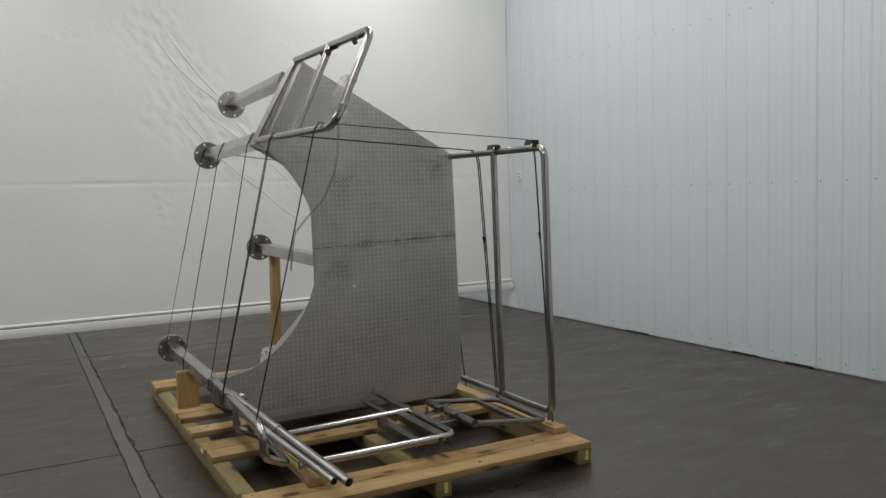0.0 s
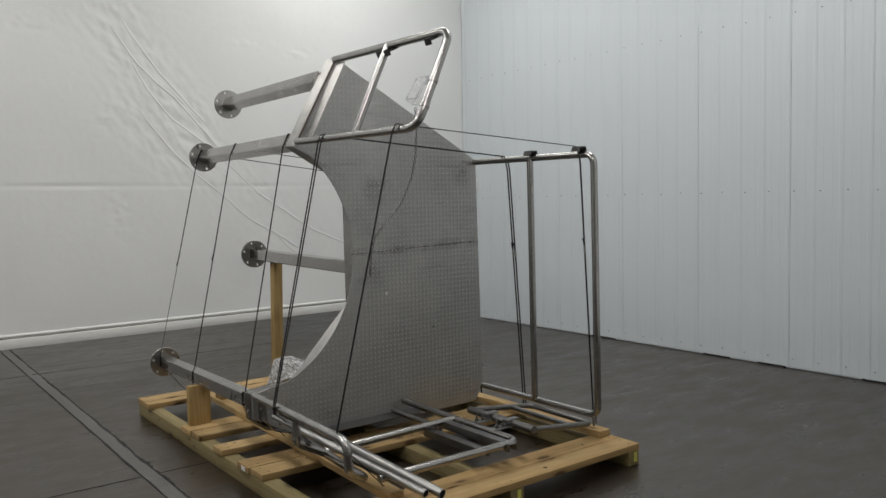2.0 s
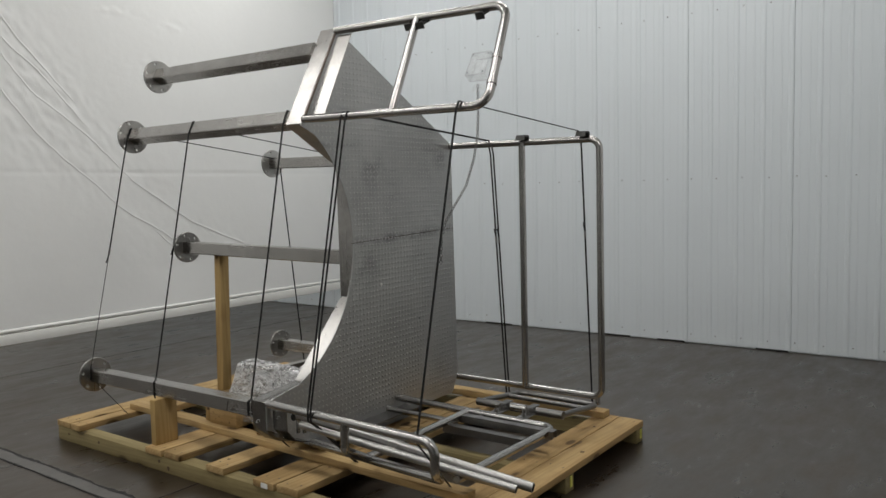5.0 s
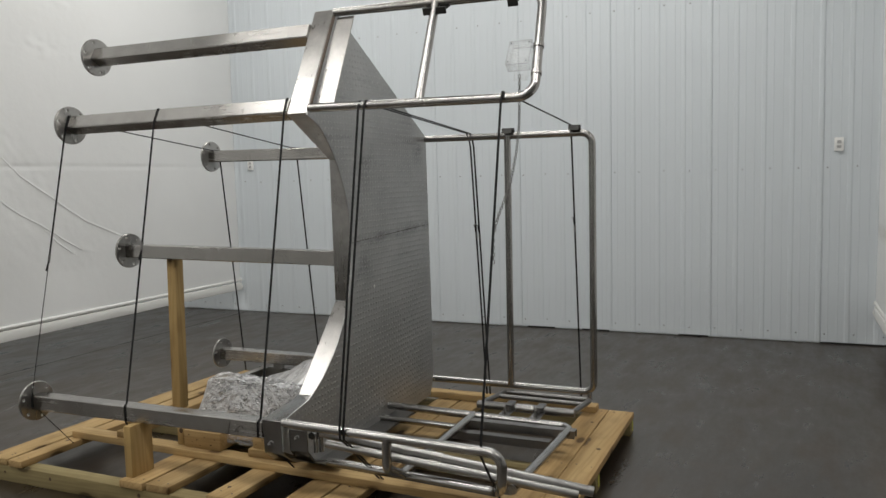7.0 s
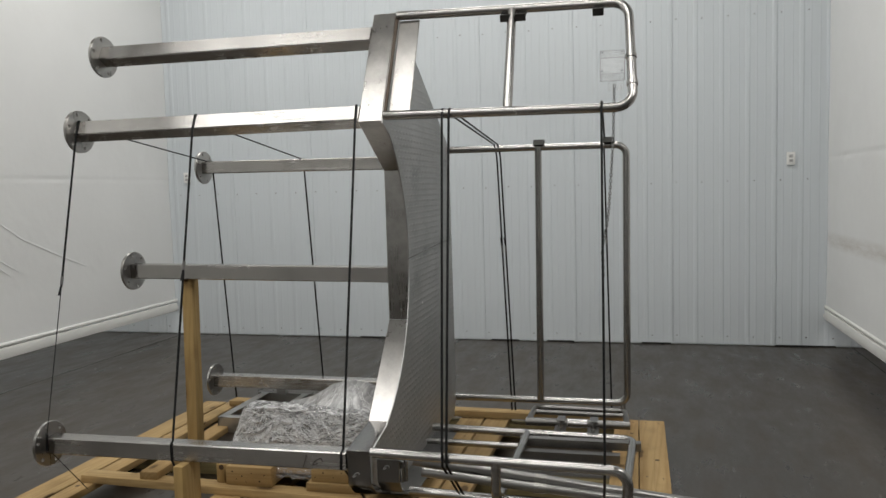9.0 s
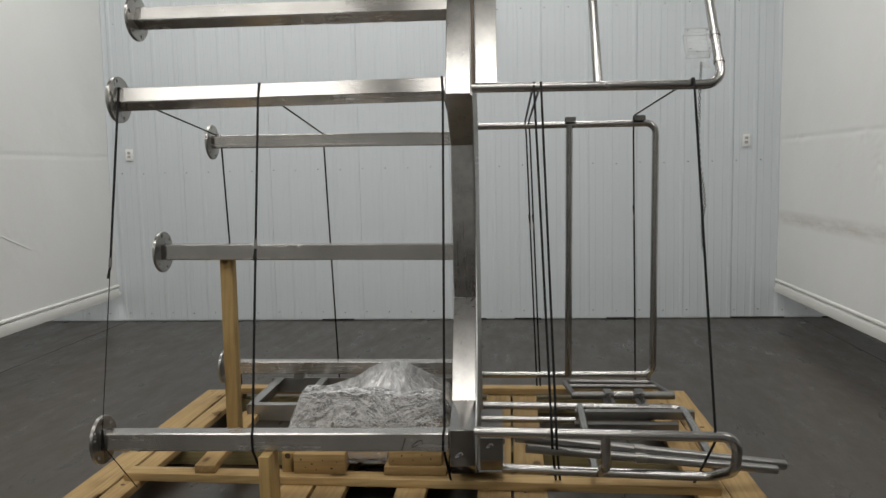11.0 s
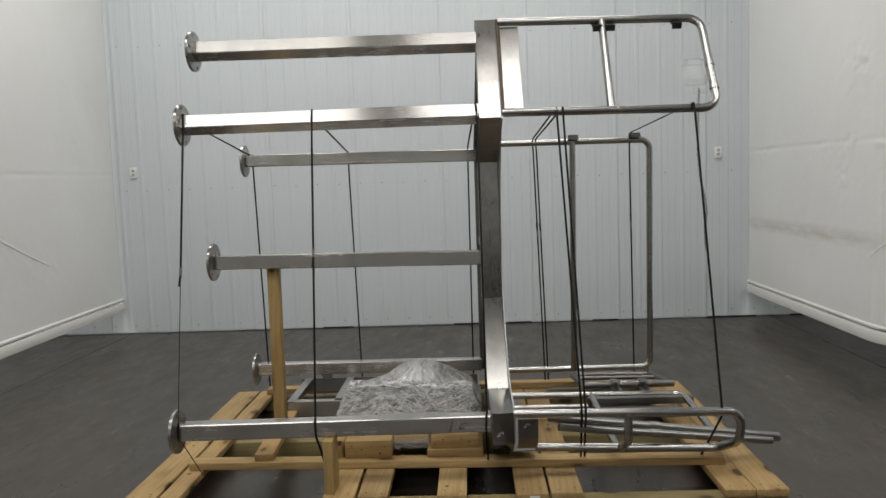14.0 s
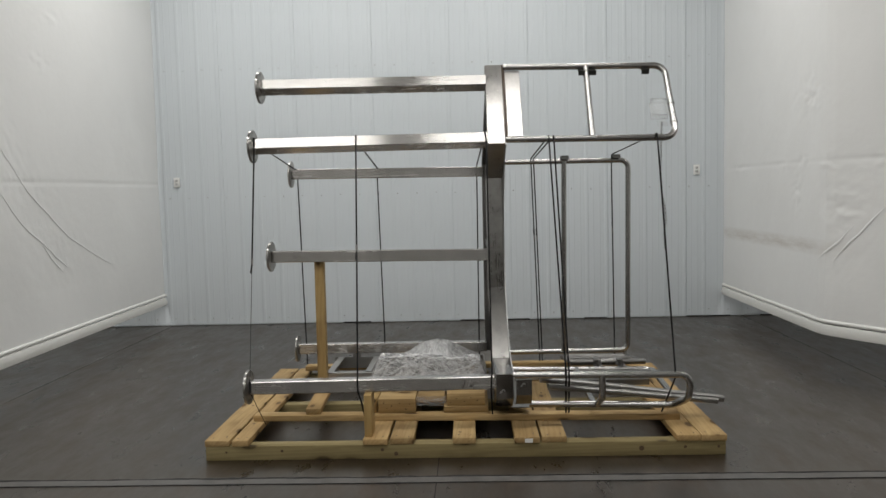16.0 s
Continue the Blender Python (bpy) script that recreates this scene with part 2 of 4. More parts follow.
TAG = painted("yellow_paper_tag", (0.62, 0.6, 0.12), 0.7, 0.08, 30)
TAG_WHITE = painted("white_staple_tag", (0.75, 0.75, 0.72), 0.5, 0.05, 30)
SOCKET = painted("grey_socket_face", (0.45, 0.45, 0.44), 0.4, 0.05)
MARK = painted("marker_ink", (0.05, 0.04, 0.035), 0.5, 0.1)


def acrylic():
    m, n, l, p = material("clear_acrylic")
    setup(p, (0.95, 0.96, 0.96), 0.06, 0.0)
    v = coords(n, l)
    l.new(ramp(n, l, noise_node(n, l, v, 22, 5, 0.7), [(0.35, 0.04), (0.75, 0.14)]), p.inputs["Alpha"])
    return m


def film(name, lo, hi, clear_lo, clear_hi, crinkle, deep, rough, crease_share):
    """Clear stretch film in many layers: cloudy where it is thick, with sharp pulled creases that catch the lamps. Pale
    and grey streaks in the colour imitate glints and crease shade.
    """
    m, n, l, p = material(name)
    setup(p, rough=rough, metal=0.0, spec=1.0)
    p.inputs["IOR"].default_value = 1.9
    v = coords(n, l)
    big = noise_node(n, l, v, 11, 5, 0.7)
    tex = n.new("ShaderNodeTexNoise")
    tex.inputs["Scale"].default_value, tex.inputs["Detail"].default_value = 6.0, 3.0
    l.new(v, tex.inputs["Vector"])
    warp = n.new("ShaderNodeVectorMath")
    warp.operation = "MULTIPLY_ADD"
    warp.inputs[1].default_value = (0.08, 0.08, 0.2)
    l.new(tex.outputs["Color"], warp.inputs[0])
    l.new(v, warp.inputs[2])
    sc = n.new("ShaderNodeMapping")
    sc.inputs["Scale"].default_value = crinkle
    l.new(warp.outputs[0], sc.inputs["Vector"])
    cells = n.new("ShaderNodeTexVoronoi")
    cells.feature = "DISTANCE_TO_EDGE"
    cells.inputs["Scale"].default_value = 1.0
    l.new(sc.outputs[0], cells.inputs["Vector"])
    fold = ramp(n, l, cells.outputs["Distance"], [(0.0, 1.0), (0.1, 0.45), (0.4, 0.0)])
    streak = noise_node(n, l, sc.outputs[0], 0.8, 5, 0.65)
    body = mix(n, l, 0.55, big, streak)
    l.new(ramp(n, l, body, [(0.44, lo), (0.56, hi)]), p.inputs["Base Color"])
    clear = mix(n, l, crease_share, ramp(n, l, body, [(0.38, clear_lo), (0.6, clear_hi)]), fold)
    l.new(clear, p.inputs["Alpha"])
    bump(n, l, p, mix(n, l, 1.4 * crease_share, streak, fold), 1.0, deep)
    return m


ACRYLIC = acrylic()
FILM = film("crumpled_stretch_film", 0.34, 1.0, 0.35, 0.97, (30, 24, 110), 0.011, 0.08, 0.4)
FILM_TAUT = film("taut_stretch_film", 0.5, 0.7, 0.45, 0.7, (7, 50, 7), 0.0012, 0.3, 0.08)
FILM_CLEAR = film("clear_film_flap", 0.55, 0.8, 0.1, 0.38, (12, 12, 70), 0.004, 0.12, 0.15)
# white for the strands that paint glints along the film's folds
FILM_GLINT = painted("white_film_glint", (0.84, 0.85, 0.86), 0.1, 0.1, 30, 0.0, 1.0)
CHALK = painted("pale_grease_pencil", (0.32, 0.32, 0.31), 0.7, 0.1, 60)
EDGE = painted("frosted_acrylic_edge", (0.22, 0.21, 0.22), 0.3, 0.05, 30)


# ---- building helpers ----
def link_mesh(name, bm, mat, smooth=35):
    me = bpy.data.meshes.new(name)
    bmesh.ops.recalc_face_normals(bm, faces=bm.faces[:])
    bm.to_mesh(me)
    bm.free()
    me.materials.append(mat)
    if smooth:
        me.polygons.foreach_set("use_smooth", [True] * len(me.polygons))
        me.set_sharp_from_angle(angle=radians(smooth))
    return new(name, me)


def thing(name, base, label, category, group="", kind=""):
    ob = new(name)
    ob.empty_display_size = 0.1
    ob.location = base
    return tagged(ob, label, category, group, kind)


def part(name, bm, mat, parent, label="", smooth=35):
    """A bmesh in world coordinates as ONE mesh object under a thing or a part."""
    root = parent
    while root.parent:
        root = root.parent
    bmesh.ops.translate(bm, verts=bm.verts[:], vec=-Vector(root.location))
    ob = link_mesh(name, bm, mat, smooth)
    ob.parent = parent
    return tagged(ob, label)


def solo(name, bm, mat, label, category, group="", kind="", base=None, smooth=35):
    """A thing of one mesh in world coordinates."""
    base = Vector(base) if base else sum((v.co for v in bm.verts), Vector()) / len(bm.verts)
    bmesh.ops.translate(bm, verts=bm.verts[:], vec=-base)
    ob = link_mesh(name, bm, mat, smooth)
    ob.location = base
    return tagged(ob, label, category, group, kind)


def box(x0, x1, y0, y1, z0, z1, bevel=0.003, segments=1, turn=None, bm=None):
    made = bmesh.new()
    m = Matrix.LocRotScale(((x0 + x1) / 2, (y0 + y1) / 2, (z0 + z1) / 2), turn, (x1 - x0, y1 - y0, z1 - z0))
    bmesh.ops.create_cube(made, size=1, matrix=m)
    if bevel:
        bmesh.ops.bevel(made, geom=made.edges[:], offset=bevel, segments=segments, affect="EDGES", profile=0.5)
    return merge(bm, made)


def merge(bm, made):
    if bm is None:
        return made
    me = bpy.data.meshes.new("tmp")
    made.to_mesh(me)
    bm.from_mesh(me)
    made.free()
    bpy.data.meshes.remove(me)
    return bm


def fillet(points, radius, steps=6):
    """A polyline with rounded corners."""
    pts = [Vector(p) for p in points]
    out = [pts[0]]
    for a, b, c in zip(pts, pts[1:], pts[2:]):
        u, v = (a - b).normalized(), (c - b).normalized()
        half = u.angle(v) / 2
        if half > radians(88):
            out.append(b)
            continue
        cut = min(radius / math.tan(half), (a - b).length * 0.45, (c - b).length * 0.45)
        r = cut * math.tan(half)
        centre = b + (u + v).normalized() * (r / math.sin(half))
        p, q = b + u * cut - centre, b + v * cut - centre
        for i in range(steps + 1):
            out.append(centre + p.normalized().slerp(q.normalized(), i / steps) * r)
    return out + [pts[-1]]


def sweep(points, section, ref=(0, 1, 0), bm=None, caps=True):
    """Sweep a closed section (pairs) along a path; the section's first axis starts as near ref as it can."""
    bm = bm or bmesh.new()
    pts = [Vector(p) for p in points]
    ref, rings = Vector(ref), []
    for i, p in enumerate(pts):
        way = (pts[min(i + 1, len(pts) - 1)] - pts[max(i - 1, 0)]).normalized()
        side = ref - way * ref.dot(way)
        if side.length < 1e-4:
            side = way.orthogonal()
        side.normalize()
        up = way.cross(side)
        ref = side
        rings.append([bm.verts.new(p + side * a + up * b) for a, b in section])
    n = len(section)
    for r, s in zip(rings, rings[1:]):
        for k in range(n):
            bm.faces.new((r[k], r[(k + 1) % n], s[(k + 1) % n], s[k]))
    if caps:
        bm.faces.new(rings[0][::-1])
        bm.faces.new(rings[-1])
    return bm


def ring(r, n=14):
    return [(r * math.cos(2 * math.pi * k / n), r * math.sin(2 * math.pi * k / n)) for k in range(n)]


def tube(points, r=0.0205, bend=0.07, bm=None, n=14):
    return sweep(fillet(points, bend), ring(r, n), bm=bm)


def rect(w, h):
    return [(-w / 2, -h / 2), (w / 2, -h / 2), (w / 2, h / 2), (-w / 2, h / 2)]


def rounded_rect(w, h, r, n=3):
    out = []
    for cx, cy, a0 in ((w / 2 - r, h / 2 - r, 0), (-w / 2 + r, h / 2 - r, 90), (-w / 2 + r, -h / 2 + r, 180), (w / 2 - r, -h / 2 + r, 270)):
        for k in range(n + 1):
            a = radians(a0 + 90 * k / n)
            out.append((cx + r * math.cos(a), cy + r * math.sin(a)))
    return out


def prism(outline, d0, d1, place, bevel=0.0):
    """An outline of (x, z) pairs made solid from depth d0 to d1, laid into the world by place(x, d, z)."""
    bm = bmesh.new()
    a = [bm.verts.new(place(x, d0, z)) for x, z in outline]
    b = [bm.verts.new(place(x, d1, z)) for x, z in outline]
    n = len(outline)
    bm.faces.new(a)
    bm.faces.new(b[::-1])
    for k in range(n):
        bm.faces.new((a[k], b[k], b[(k + 1) % n], a[(k + 1) % n]))
    if bevel:
        bmesh.ops.bevel(bm, geom=bm.edges[:], offset=bevel, segments=1, affect="EDGES", profile=0.5)
    return bm


def disc(centre, axis, r, depth, n=32, bm=None, r2=None):
    made = bmesh.new()
    q = Vector(axis).to_track_quat("Z", "Y").to_matrix().to_4x4()
    bmesh.ops.create_cone(made, cap_ends=True, segments=n, radius1=r, radius2=r if r2 is None else r2, depth=depth, matrix=Matrix.Translation(centre) @ q)
    return merge(bm, made)


# ---- the hall ----
WALL_X = 5.487


def build_shell():
    solo("floor", box(-9, 6.2, -7, 14, -0.2, 0, 0), FLOOR, "dark grey sealed concrete floor with brown stains", "floor", kind="structure", smooth=0)
    solo("ceiling", box(-9, 6.2, -7, 14, CEILING, CEILING + 0.15, 0), CEIL_PAINT, "white ceiling liner over the hall", "ceiling", kind="structure", smooth=0)
    solo("wall_west", box(-9.2, -9, -7, 14, 0, CEILING, 0), CEIL_PAINT, "plain white wall closing the hall", "wall", kind="structure", smooth=0)
    solo("wall_south", box(-9, 6.2, -7.2, -7, 0, CEILING, 0), CEIL_PAINT, "plain white side wall closing the hall", "wall", kind="structure", smooth=0)
    solo("wall_north", box(-9, 6.2, 14, 14.2, 0, CEILING, 0), CEIL_PAINT, "plain white side wall behind the curtain", "wall", kind="structure", smooth=0)


RIB, RIB0 = 0.2274, 4.451


def build_panel_wall():
    wall = thing("wall_east", (WALL_X, RIB0, 0), "white ribbed steel liner panel wall with rows of screws", "wall", kind="structure")
    part("wall_core", box(WALL_X + 0.012, WALL_X + 0.2, -7, 14, 0, CEILING, 0), WALL_PAINT, wall, smooth=0)
    bm = bmesh.new()
    prof = []
    for k in range(4):
        y = k * RIB
        prof += [(0.0, y - 0.024), (-0.0046, y - 0.012), (-0.0046, y + 0.012), (0.0, y + 0.024)]
        for off in (0.076, 0.152):
            prof += [(0.0, y + off - 0.008), (-0.0014, y + off - 0.002), (-0.0014, y + off + 0.002), (0.0, y + off + 0.008)]
    end = 4 * RIB - 0.0266
    prof.append((0.0, end))
    low = [bm.verts.new((x, y, 0.012)) for x, y in prof]
    top = [bm.verts.new((x, y, CEILING)) for x, y in prof]
    for a, b, c, d in zip(low, low[1:], top[1:], top):
        bm.faces.new((a, b, c, d))
    # the folded foot of the sheet, which keeps it from being a bare skin
    back = [bm.verts.new((0.008, y, z)) for y, z in ((prof[0][1], 0.012), (end, 0.012), (end, CEILING), (prof[0][1], CEILING))]
    bm.faces.new(back)
    bm.faces.new((low[0], top[0], back[3], back[0]))
    bm.faces.new((low[-1], back[1], back[2], top[-1]))
    first = link_mesh("panel", bm, WALL_PAINT, 0)
    first.parent = wall
    first.location = (0, -12 * 4 * RIB, 0)
    for k in range(-11, 10):
        ob = new("panel", first.data)
        ob.parent = wall
        ob.location = (0, k * 4 * RIB, 0)
    # screws beside the ribs, in level rows
    bm = bmesh.new()
    for z in (0.083, 1.535, 3.037, 4.54):
        for k in range(-18, 26):
            y = RIB0 + k * RIB - 0.055
            disc((WALL_X - 0.002, y, z + 0.004 * math.sin(k * 2.7)), (-1, 0, 0), 0.007, 0.007, 6, bm, 0.005)
    screws = part("screw", bm, STEEL_DULL, wall, "grey hex-head panel screws")
    screws["kind"] = "stuff"
    # dark slots below the sheets
    for y0, y1 in ((4.457, 4.72), (3.54, 3.81), (2.1, 2.61), (1.3, 1.743), (6.353, 6.68), (5.0, 5.28)):
        part("foot_gap", box(WALL_X - 0.006, WALL_X + 0.01, y0, y1, 0.002, 0.014, 0), DARK_GAP, wall, smooth=0)


def crease(x, z, pts, width):
    """How near (x, z) lies to a polyline: 1 on it, falling to 0."""
    best = 1e9
    for (ax, az), (bx, bz) in zip(pts, pts[1:]):
        dx, dz = bx - ax, bz - az
        t = max(0.0, min(1.0, ((x - ax) * dx + (z - az) * dz) / (dx * dx + dz * dz)))
        best = min(best, math.hypot(x - ax - t * dx, z - az - t * dz))
    return math.exp(-((best / width) ** 2))


LEFT_CREASES = [
    ((1.28, 2.99), (1.46, 2.65), (1.68, 2.38), (1.89, 2.23), (2.17, 2.02), (2.45, 1.76), (2.6, 1.62), (2.89, 1.44), (3.04, 1.34), (3.25, 1.21), (3.74, 1.01), (4.07, 0.89)),
    ((1.35, 2.49), (1.49, 2.29), (1.69, 2.04), (1.92, 1.82), (2.2, 1.6), (2.42, 1.4), (2.57, 1.3), (2.77, 1.2), (2.98, 1.07)),
    ((1.1, 3.3), (1.35, 2.92), (1.54, 2.73), (1.72, 2.59), (1.9, 2.39), (2.06, 2.21), (2.17, 2.08)),
    ((1.2, 3.4), (1.31, 3.19), (1.57, 2.84), (1.86, 2.52), (2.09, 2.28)),
    ((2.77, 1.19), (2.94, 1.03), (3.16, 0.88)),
    ((2.8, 1.2), (2.99, 1.06), (3.22, 0.93)),
]
RIGHT_CREASES = [((3.05, 0.85), (2.78, 1.04), (2.65, 1.2)), ((2.81, 0.89), (2.69, 1.05), (2.61, 1.13), (2.55, 1.21), (2.43, 1.35))]
LEFT_PUCKERS = ((2.5, 3.2, 0.24, 0.06), (3.1, 3.15, 0.2, 0.09), (1.05, 2.33, 0.14, 0.12), (0.35, 3.15, 0.3, 0.1), (-0.2, 2.6, 0.25, 0.1), (1.15, 1.45, 0.12, 0.25), (2.9, 2.75, 0.3, 0.12))
RIGHT_PUCKERS = ((3.75, 1.7, 0.16, 0.06), (3.3, 1.73, 0.16, 0.06), (2.85, 1.71, 0.12, 0.09), (2.5, 1.72, 0.12, 0.09), (5.0, 1.72, 0.2, 0.04), (2.75, 1.35, 0.2, 0.25), (3.45, 1.45, 0.12, 0.22), (3.2, 2.3, 0.35, 0.2))


def along(path, f):
    """The place and the way at the fraction f of a plan polyline."""
    spans = [math.dist(a, b) for a, b in zip(path, path[1:])]
    s = f * sum(spans)
    for (ax, ay), (bx, by), d in zip(path, path[1:], spans):
        if s <= d + 1e-9:
            return ax + (bx - ax) * s / d, ay + (by - ay) * s / d, -(by - ay) / d, (bx - ax) / d
        s -= d
    return bx, by, -(by - ay) / d, (bx - ax) / d


def fraction_at(path, x):
    """The fraction of a plan polyline at which it has come to x."""
    spans = [math.dist(a, b) for a, b in zip(path, path[1:])]
    s = 0.0
    for (ax, ay), (bx, by), d in zip(path, path[1:], spans):
        if x <= bx:
            return (s + d * (x - ax) / (bx - ax)) / sum(spans)
        s += d
    return 1.0


def build_curtain(name, path, creases, puckers, side, seam, label, step=0.017):
    """A hanging sheet along a plan path, hung 0.26 m clear of the floor. side: the way it bulges."""
    curtain = thing(name, (*path[0], 0), label, "curtain", kind="structure")
    z0, ztop = 0.372, CEILING - 0.01
    length = sum(math.dist(a, b) for a, b in zip(path, path[1:]))
    verts, faces = [], []
    nz = int((3.5 - z0) / step)
    heights = [z0 + (3.5 - z0) * j / nz for j in range(nz + 1)] + [3.8, 4.2, 4.7, 5.1, ztop]
    rows = len(heights)
    cuts, f = [0.0], 0.0
    while f < 1.0:
        f += (step if along(path, f)[0] > -1.0 else 0.12) / length
        cuts.append(min(f, 1.0))
    nx = len(cuts) - 1

    def bulge(x, z):
        hang = min(1.0, (z - z0) * 2.5)
        big = noise.noise((x * 0.5, z * 0.33, 3.0 + side))
        folds = noise.noise((x * 1.7 + 0.9 * z, z * 0.4, 9.0 + side))
        patch = max(0.0, noise.noise((x * 0.6 + 5, z * 0.7, 20.0 + side)) - 0.05)
        d = 0.03 * big + 0.01 * folds
        if patch > 0:
            d += 0.007 * patch * noise.ridged_multi_fractal((x * 1.6 + z * 0.9, z * 2.0 - x * 0.8, 1.0), 0.8, 2.1, 3, 1.0, 2.0)
        near = 0.0
        for c in creases:
            near = max(near, crease(x + 0.05, z + 0.02, c, 0.25))
        if near > 0.03:
            # short ripples across the creases
            s, t = 0.62 * x - 0.78 * z, 0.78 * x + 0.62 * z
            near *= 0.2 + 0.8 * max(0.0, min(1.0, (z - 1.45) / 0.6))
            d += near * (0.0068 * noise.noise((s * 6, t * 12, 4.0)) + 0.0052 * noise.noise((s * 11, t * 24, 6.0)))
        for px, pz, w, h in puckers:
            g = math.exp(-(((x - px) / w) ** 2 + ((z - pz) / h) ** 2) * 1.5)
            if g > 0.02:
                d += g * (1.0 if side > 0 else 1.5) * (0.006 * noise.noise((x * 7, z * 13, 8.0)) + 0.0045 * noise.noise((x * 15, z * 24, 3.0)))
        d += (0.003 if side > 0 else 0.0035) * math.exp(-(((z - seam - 0.012 * big) / 0.015) ** 2)) * (1.0 + 3.0 * max(0, folds))
        return hang * d

    for f in cuts:
        x, y, ox, oy = along(path, f)
        for z in heights:
            d = side * bulge(x, z)
            verts.append((x + ox * d, y + oy * d, z))
    for i in range(nx):
        for j in range(rows - 1):
            a = i * rows + j
            faces.append((a, a + rows, a + rows + 1, a + 1))
    me = bpy.data.meshes.new("sheet")
    me.from_pydata(verts, [], faces)
    me.polygons.foreach_set("use_smooth", [True] * len(faces))
    me.materials.append(CURTAIN if side > 0 else SOILED)
    ob = new("sheet", me)
    ob.location = -Vector(curtain.location)
    ob.parent = curtain
    mod = ob.modifiers.new("thickness", "SOLIDIFY")
    mod.thickness = 0.004
    # sharp creases that stand out of the sheet
    front = -1 if side > 0 else 1
    for c in creases:
        line = fillet([(x, 0, z) for x, z in c], 0.25, 6)
        fine = []
        for a, b in zip(line, line[1:]):
            n = max(1, int((b - a).length / 0.03))
            fine += [a.lerp(b, k / n) for k in range(n)]
        fine.append(line[-1])
        bm = bmesh.new()
        last = None
        for k, p in enumerate(fine):
            x, z = p.x + 0.004 * noise.noise((k * 0.35, 1.0, side)), p.z + 0.004 * noise.noise((k * 0.35, 9.0, side))
            f = fraction_at(path, x)
            px, py, ox, oy = along(path, f)
            d = side * bulge(px, z) + front * (0.0015 if side > 0 else 0.0052)
            q = Vector((px + ox * d, py + oy * d, z))
            w = (fine[min(k + 1, len(fine) - 1)] - fine[max(k - 1, 0)]).normalized()
            n = Vector((-w.z, 0, w.x))
            size = (min(1.0, k / 6, (len(fine) - 1 - k) / 6) + 0.02) * (1.3 if side > 0 else 1.5)
            out = Vector((ox, oy, 0)) * front
            row = [bm.verts.new(q - n * 0.007 * size), bm.verts.new(q - n * 0.0015 + out * 0.0026 * size), bm.verts.new(q + n * 0.0015 + out * 0.0026 * size), bm.verts.new(q + n * 0.007 * size)]
            if last:
                for u in range(3):
                    bm.faces.new((last[u], row[u], row[u + 1], last[u + 1]))
            last = row
        part("crease", bm, CURTAIN, curtain, smooth=50)
    bar = [(x, y, 0.306) for x, y in path]
    part("hem_bar", sweep(bar, rounded_rect(0.034, 0.088, 0.005, 2), ref=(0, 1, 0)), WHITE, curtain, "white flat bottom bar")
    part("hem_roll", sweep([(x, y, 0.376) for x, y in path], ring(0.0165, 12)), WHITE, curtain, "white rolled hem of the sheet")
    fx, fy = path[-1]
    part("end_cap", disc((fx + 0.004, fy, 0.376), (1, 0, 0), 0.02, 0.012, 14), WHITE, curtain)
    part("end_cap", disc((fx + 0.004, fy, 0.296), (1, 0, 0), 0.026, 0.012, 14), WHITE, curtain)
    return curtain


def build_floor_joints():
    strip = thing("floor_joint", (0.31, 3, 0), "grey filled control joint crossing the concrete floor", "floor joint", kind="structure")
    part("filler", box(0.292, 0.37, -6.9, 13.9, -0.01, 0.0025, 0), FILLER, strip, smooth=0)
    for x, w, rag in ((0.288, 0.004, 0.005), (0.376, 0.007, 0.011)):
        bm = bmesh.new()
        last = None
        for k in range(1041):
            y = -6.9 + 0.02 * k
            e0 = rag * noise.noise((y * 5, x, 1.0)) + 0.6 * rag * noise.noise((y * 21, x, 4.0))
            e1 = rag * noise.noise((y * 6, x, 11.0)) + 0.8 * rag * noise.noise((y * 25, x, 14.0))
            row = [bm.verts.new((x + e, y, z)) for e, z in ((-w + e0, -0.004), (-w + e0, 0.0036), (w + e1, 0.0036), (w + e1, -0.004))]
            if last:
                for u in range(3):
                    bm.faces.new((last[u], row[u], row[u + 1], last[u + 1]))
            last = row
        part("groove", bm, DARK_GAP, strip, "ragged dark edge of the joint", 0)
    part("hole", disc((0.345, 8.775, 0.003), (0, 0, 1), 0.022, 0.002, 14), DARK_GAP, strip)
    cut = thing("saw_cut", (0, 8, 0), "thin dark saw cut in the concrete floor", "floor joint", kind="structure")
    for y, x0, x1 in SAW_CUTS:
        part("groove", box(x0, x1, y - 0.0025, y + 0.0025, -0.01, 0.002, 0), DARK_GAP, cut, smooth=0)


SAW_CUTS = ((8.755, -8.9, 5.47), (5.35, -8.9, 0.9), (1.96, 0.6, 5.47))


def build_outlet(y, z):
    o = thing("wall_outlet", (WALL_X - 0.002, y, z), "white double electrical outlet plate on the ribbed wall", "outlet", group="outlets along the wall")
    x = WALL_X - 0.016
    part("cover_plate", box(x - 0.004, WALL_X + 0.002, y - 0.036, y + 0.036, z - 0.058, z + 0.058, 0.003, 2), OUTLET, o)
    for dz in (-0.02, 0.02):
        sock = part("socket", box(x - 0.007, x - 0.001, y - 0.017, y + 0.017, z + dz - 0.014, z + dz + 0.014, 0.003, 2), SOCKET, o, "grey socket face")
        for dy in (-0.006, 0.006):
            part("slot", box(x - 0.0076, x - 0.006, y + dy - 0.0012, y + dy + 0.0012, z + dz - 0.004, z + dz + 0.006, 0), DARK_GAP, sock, smooth=0)


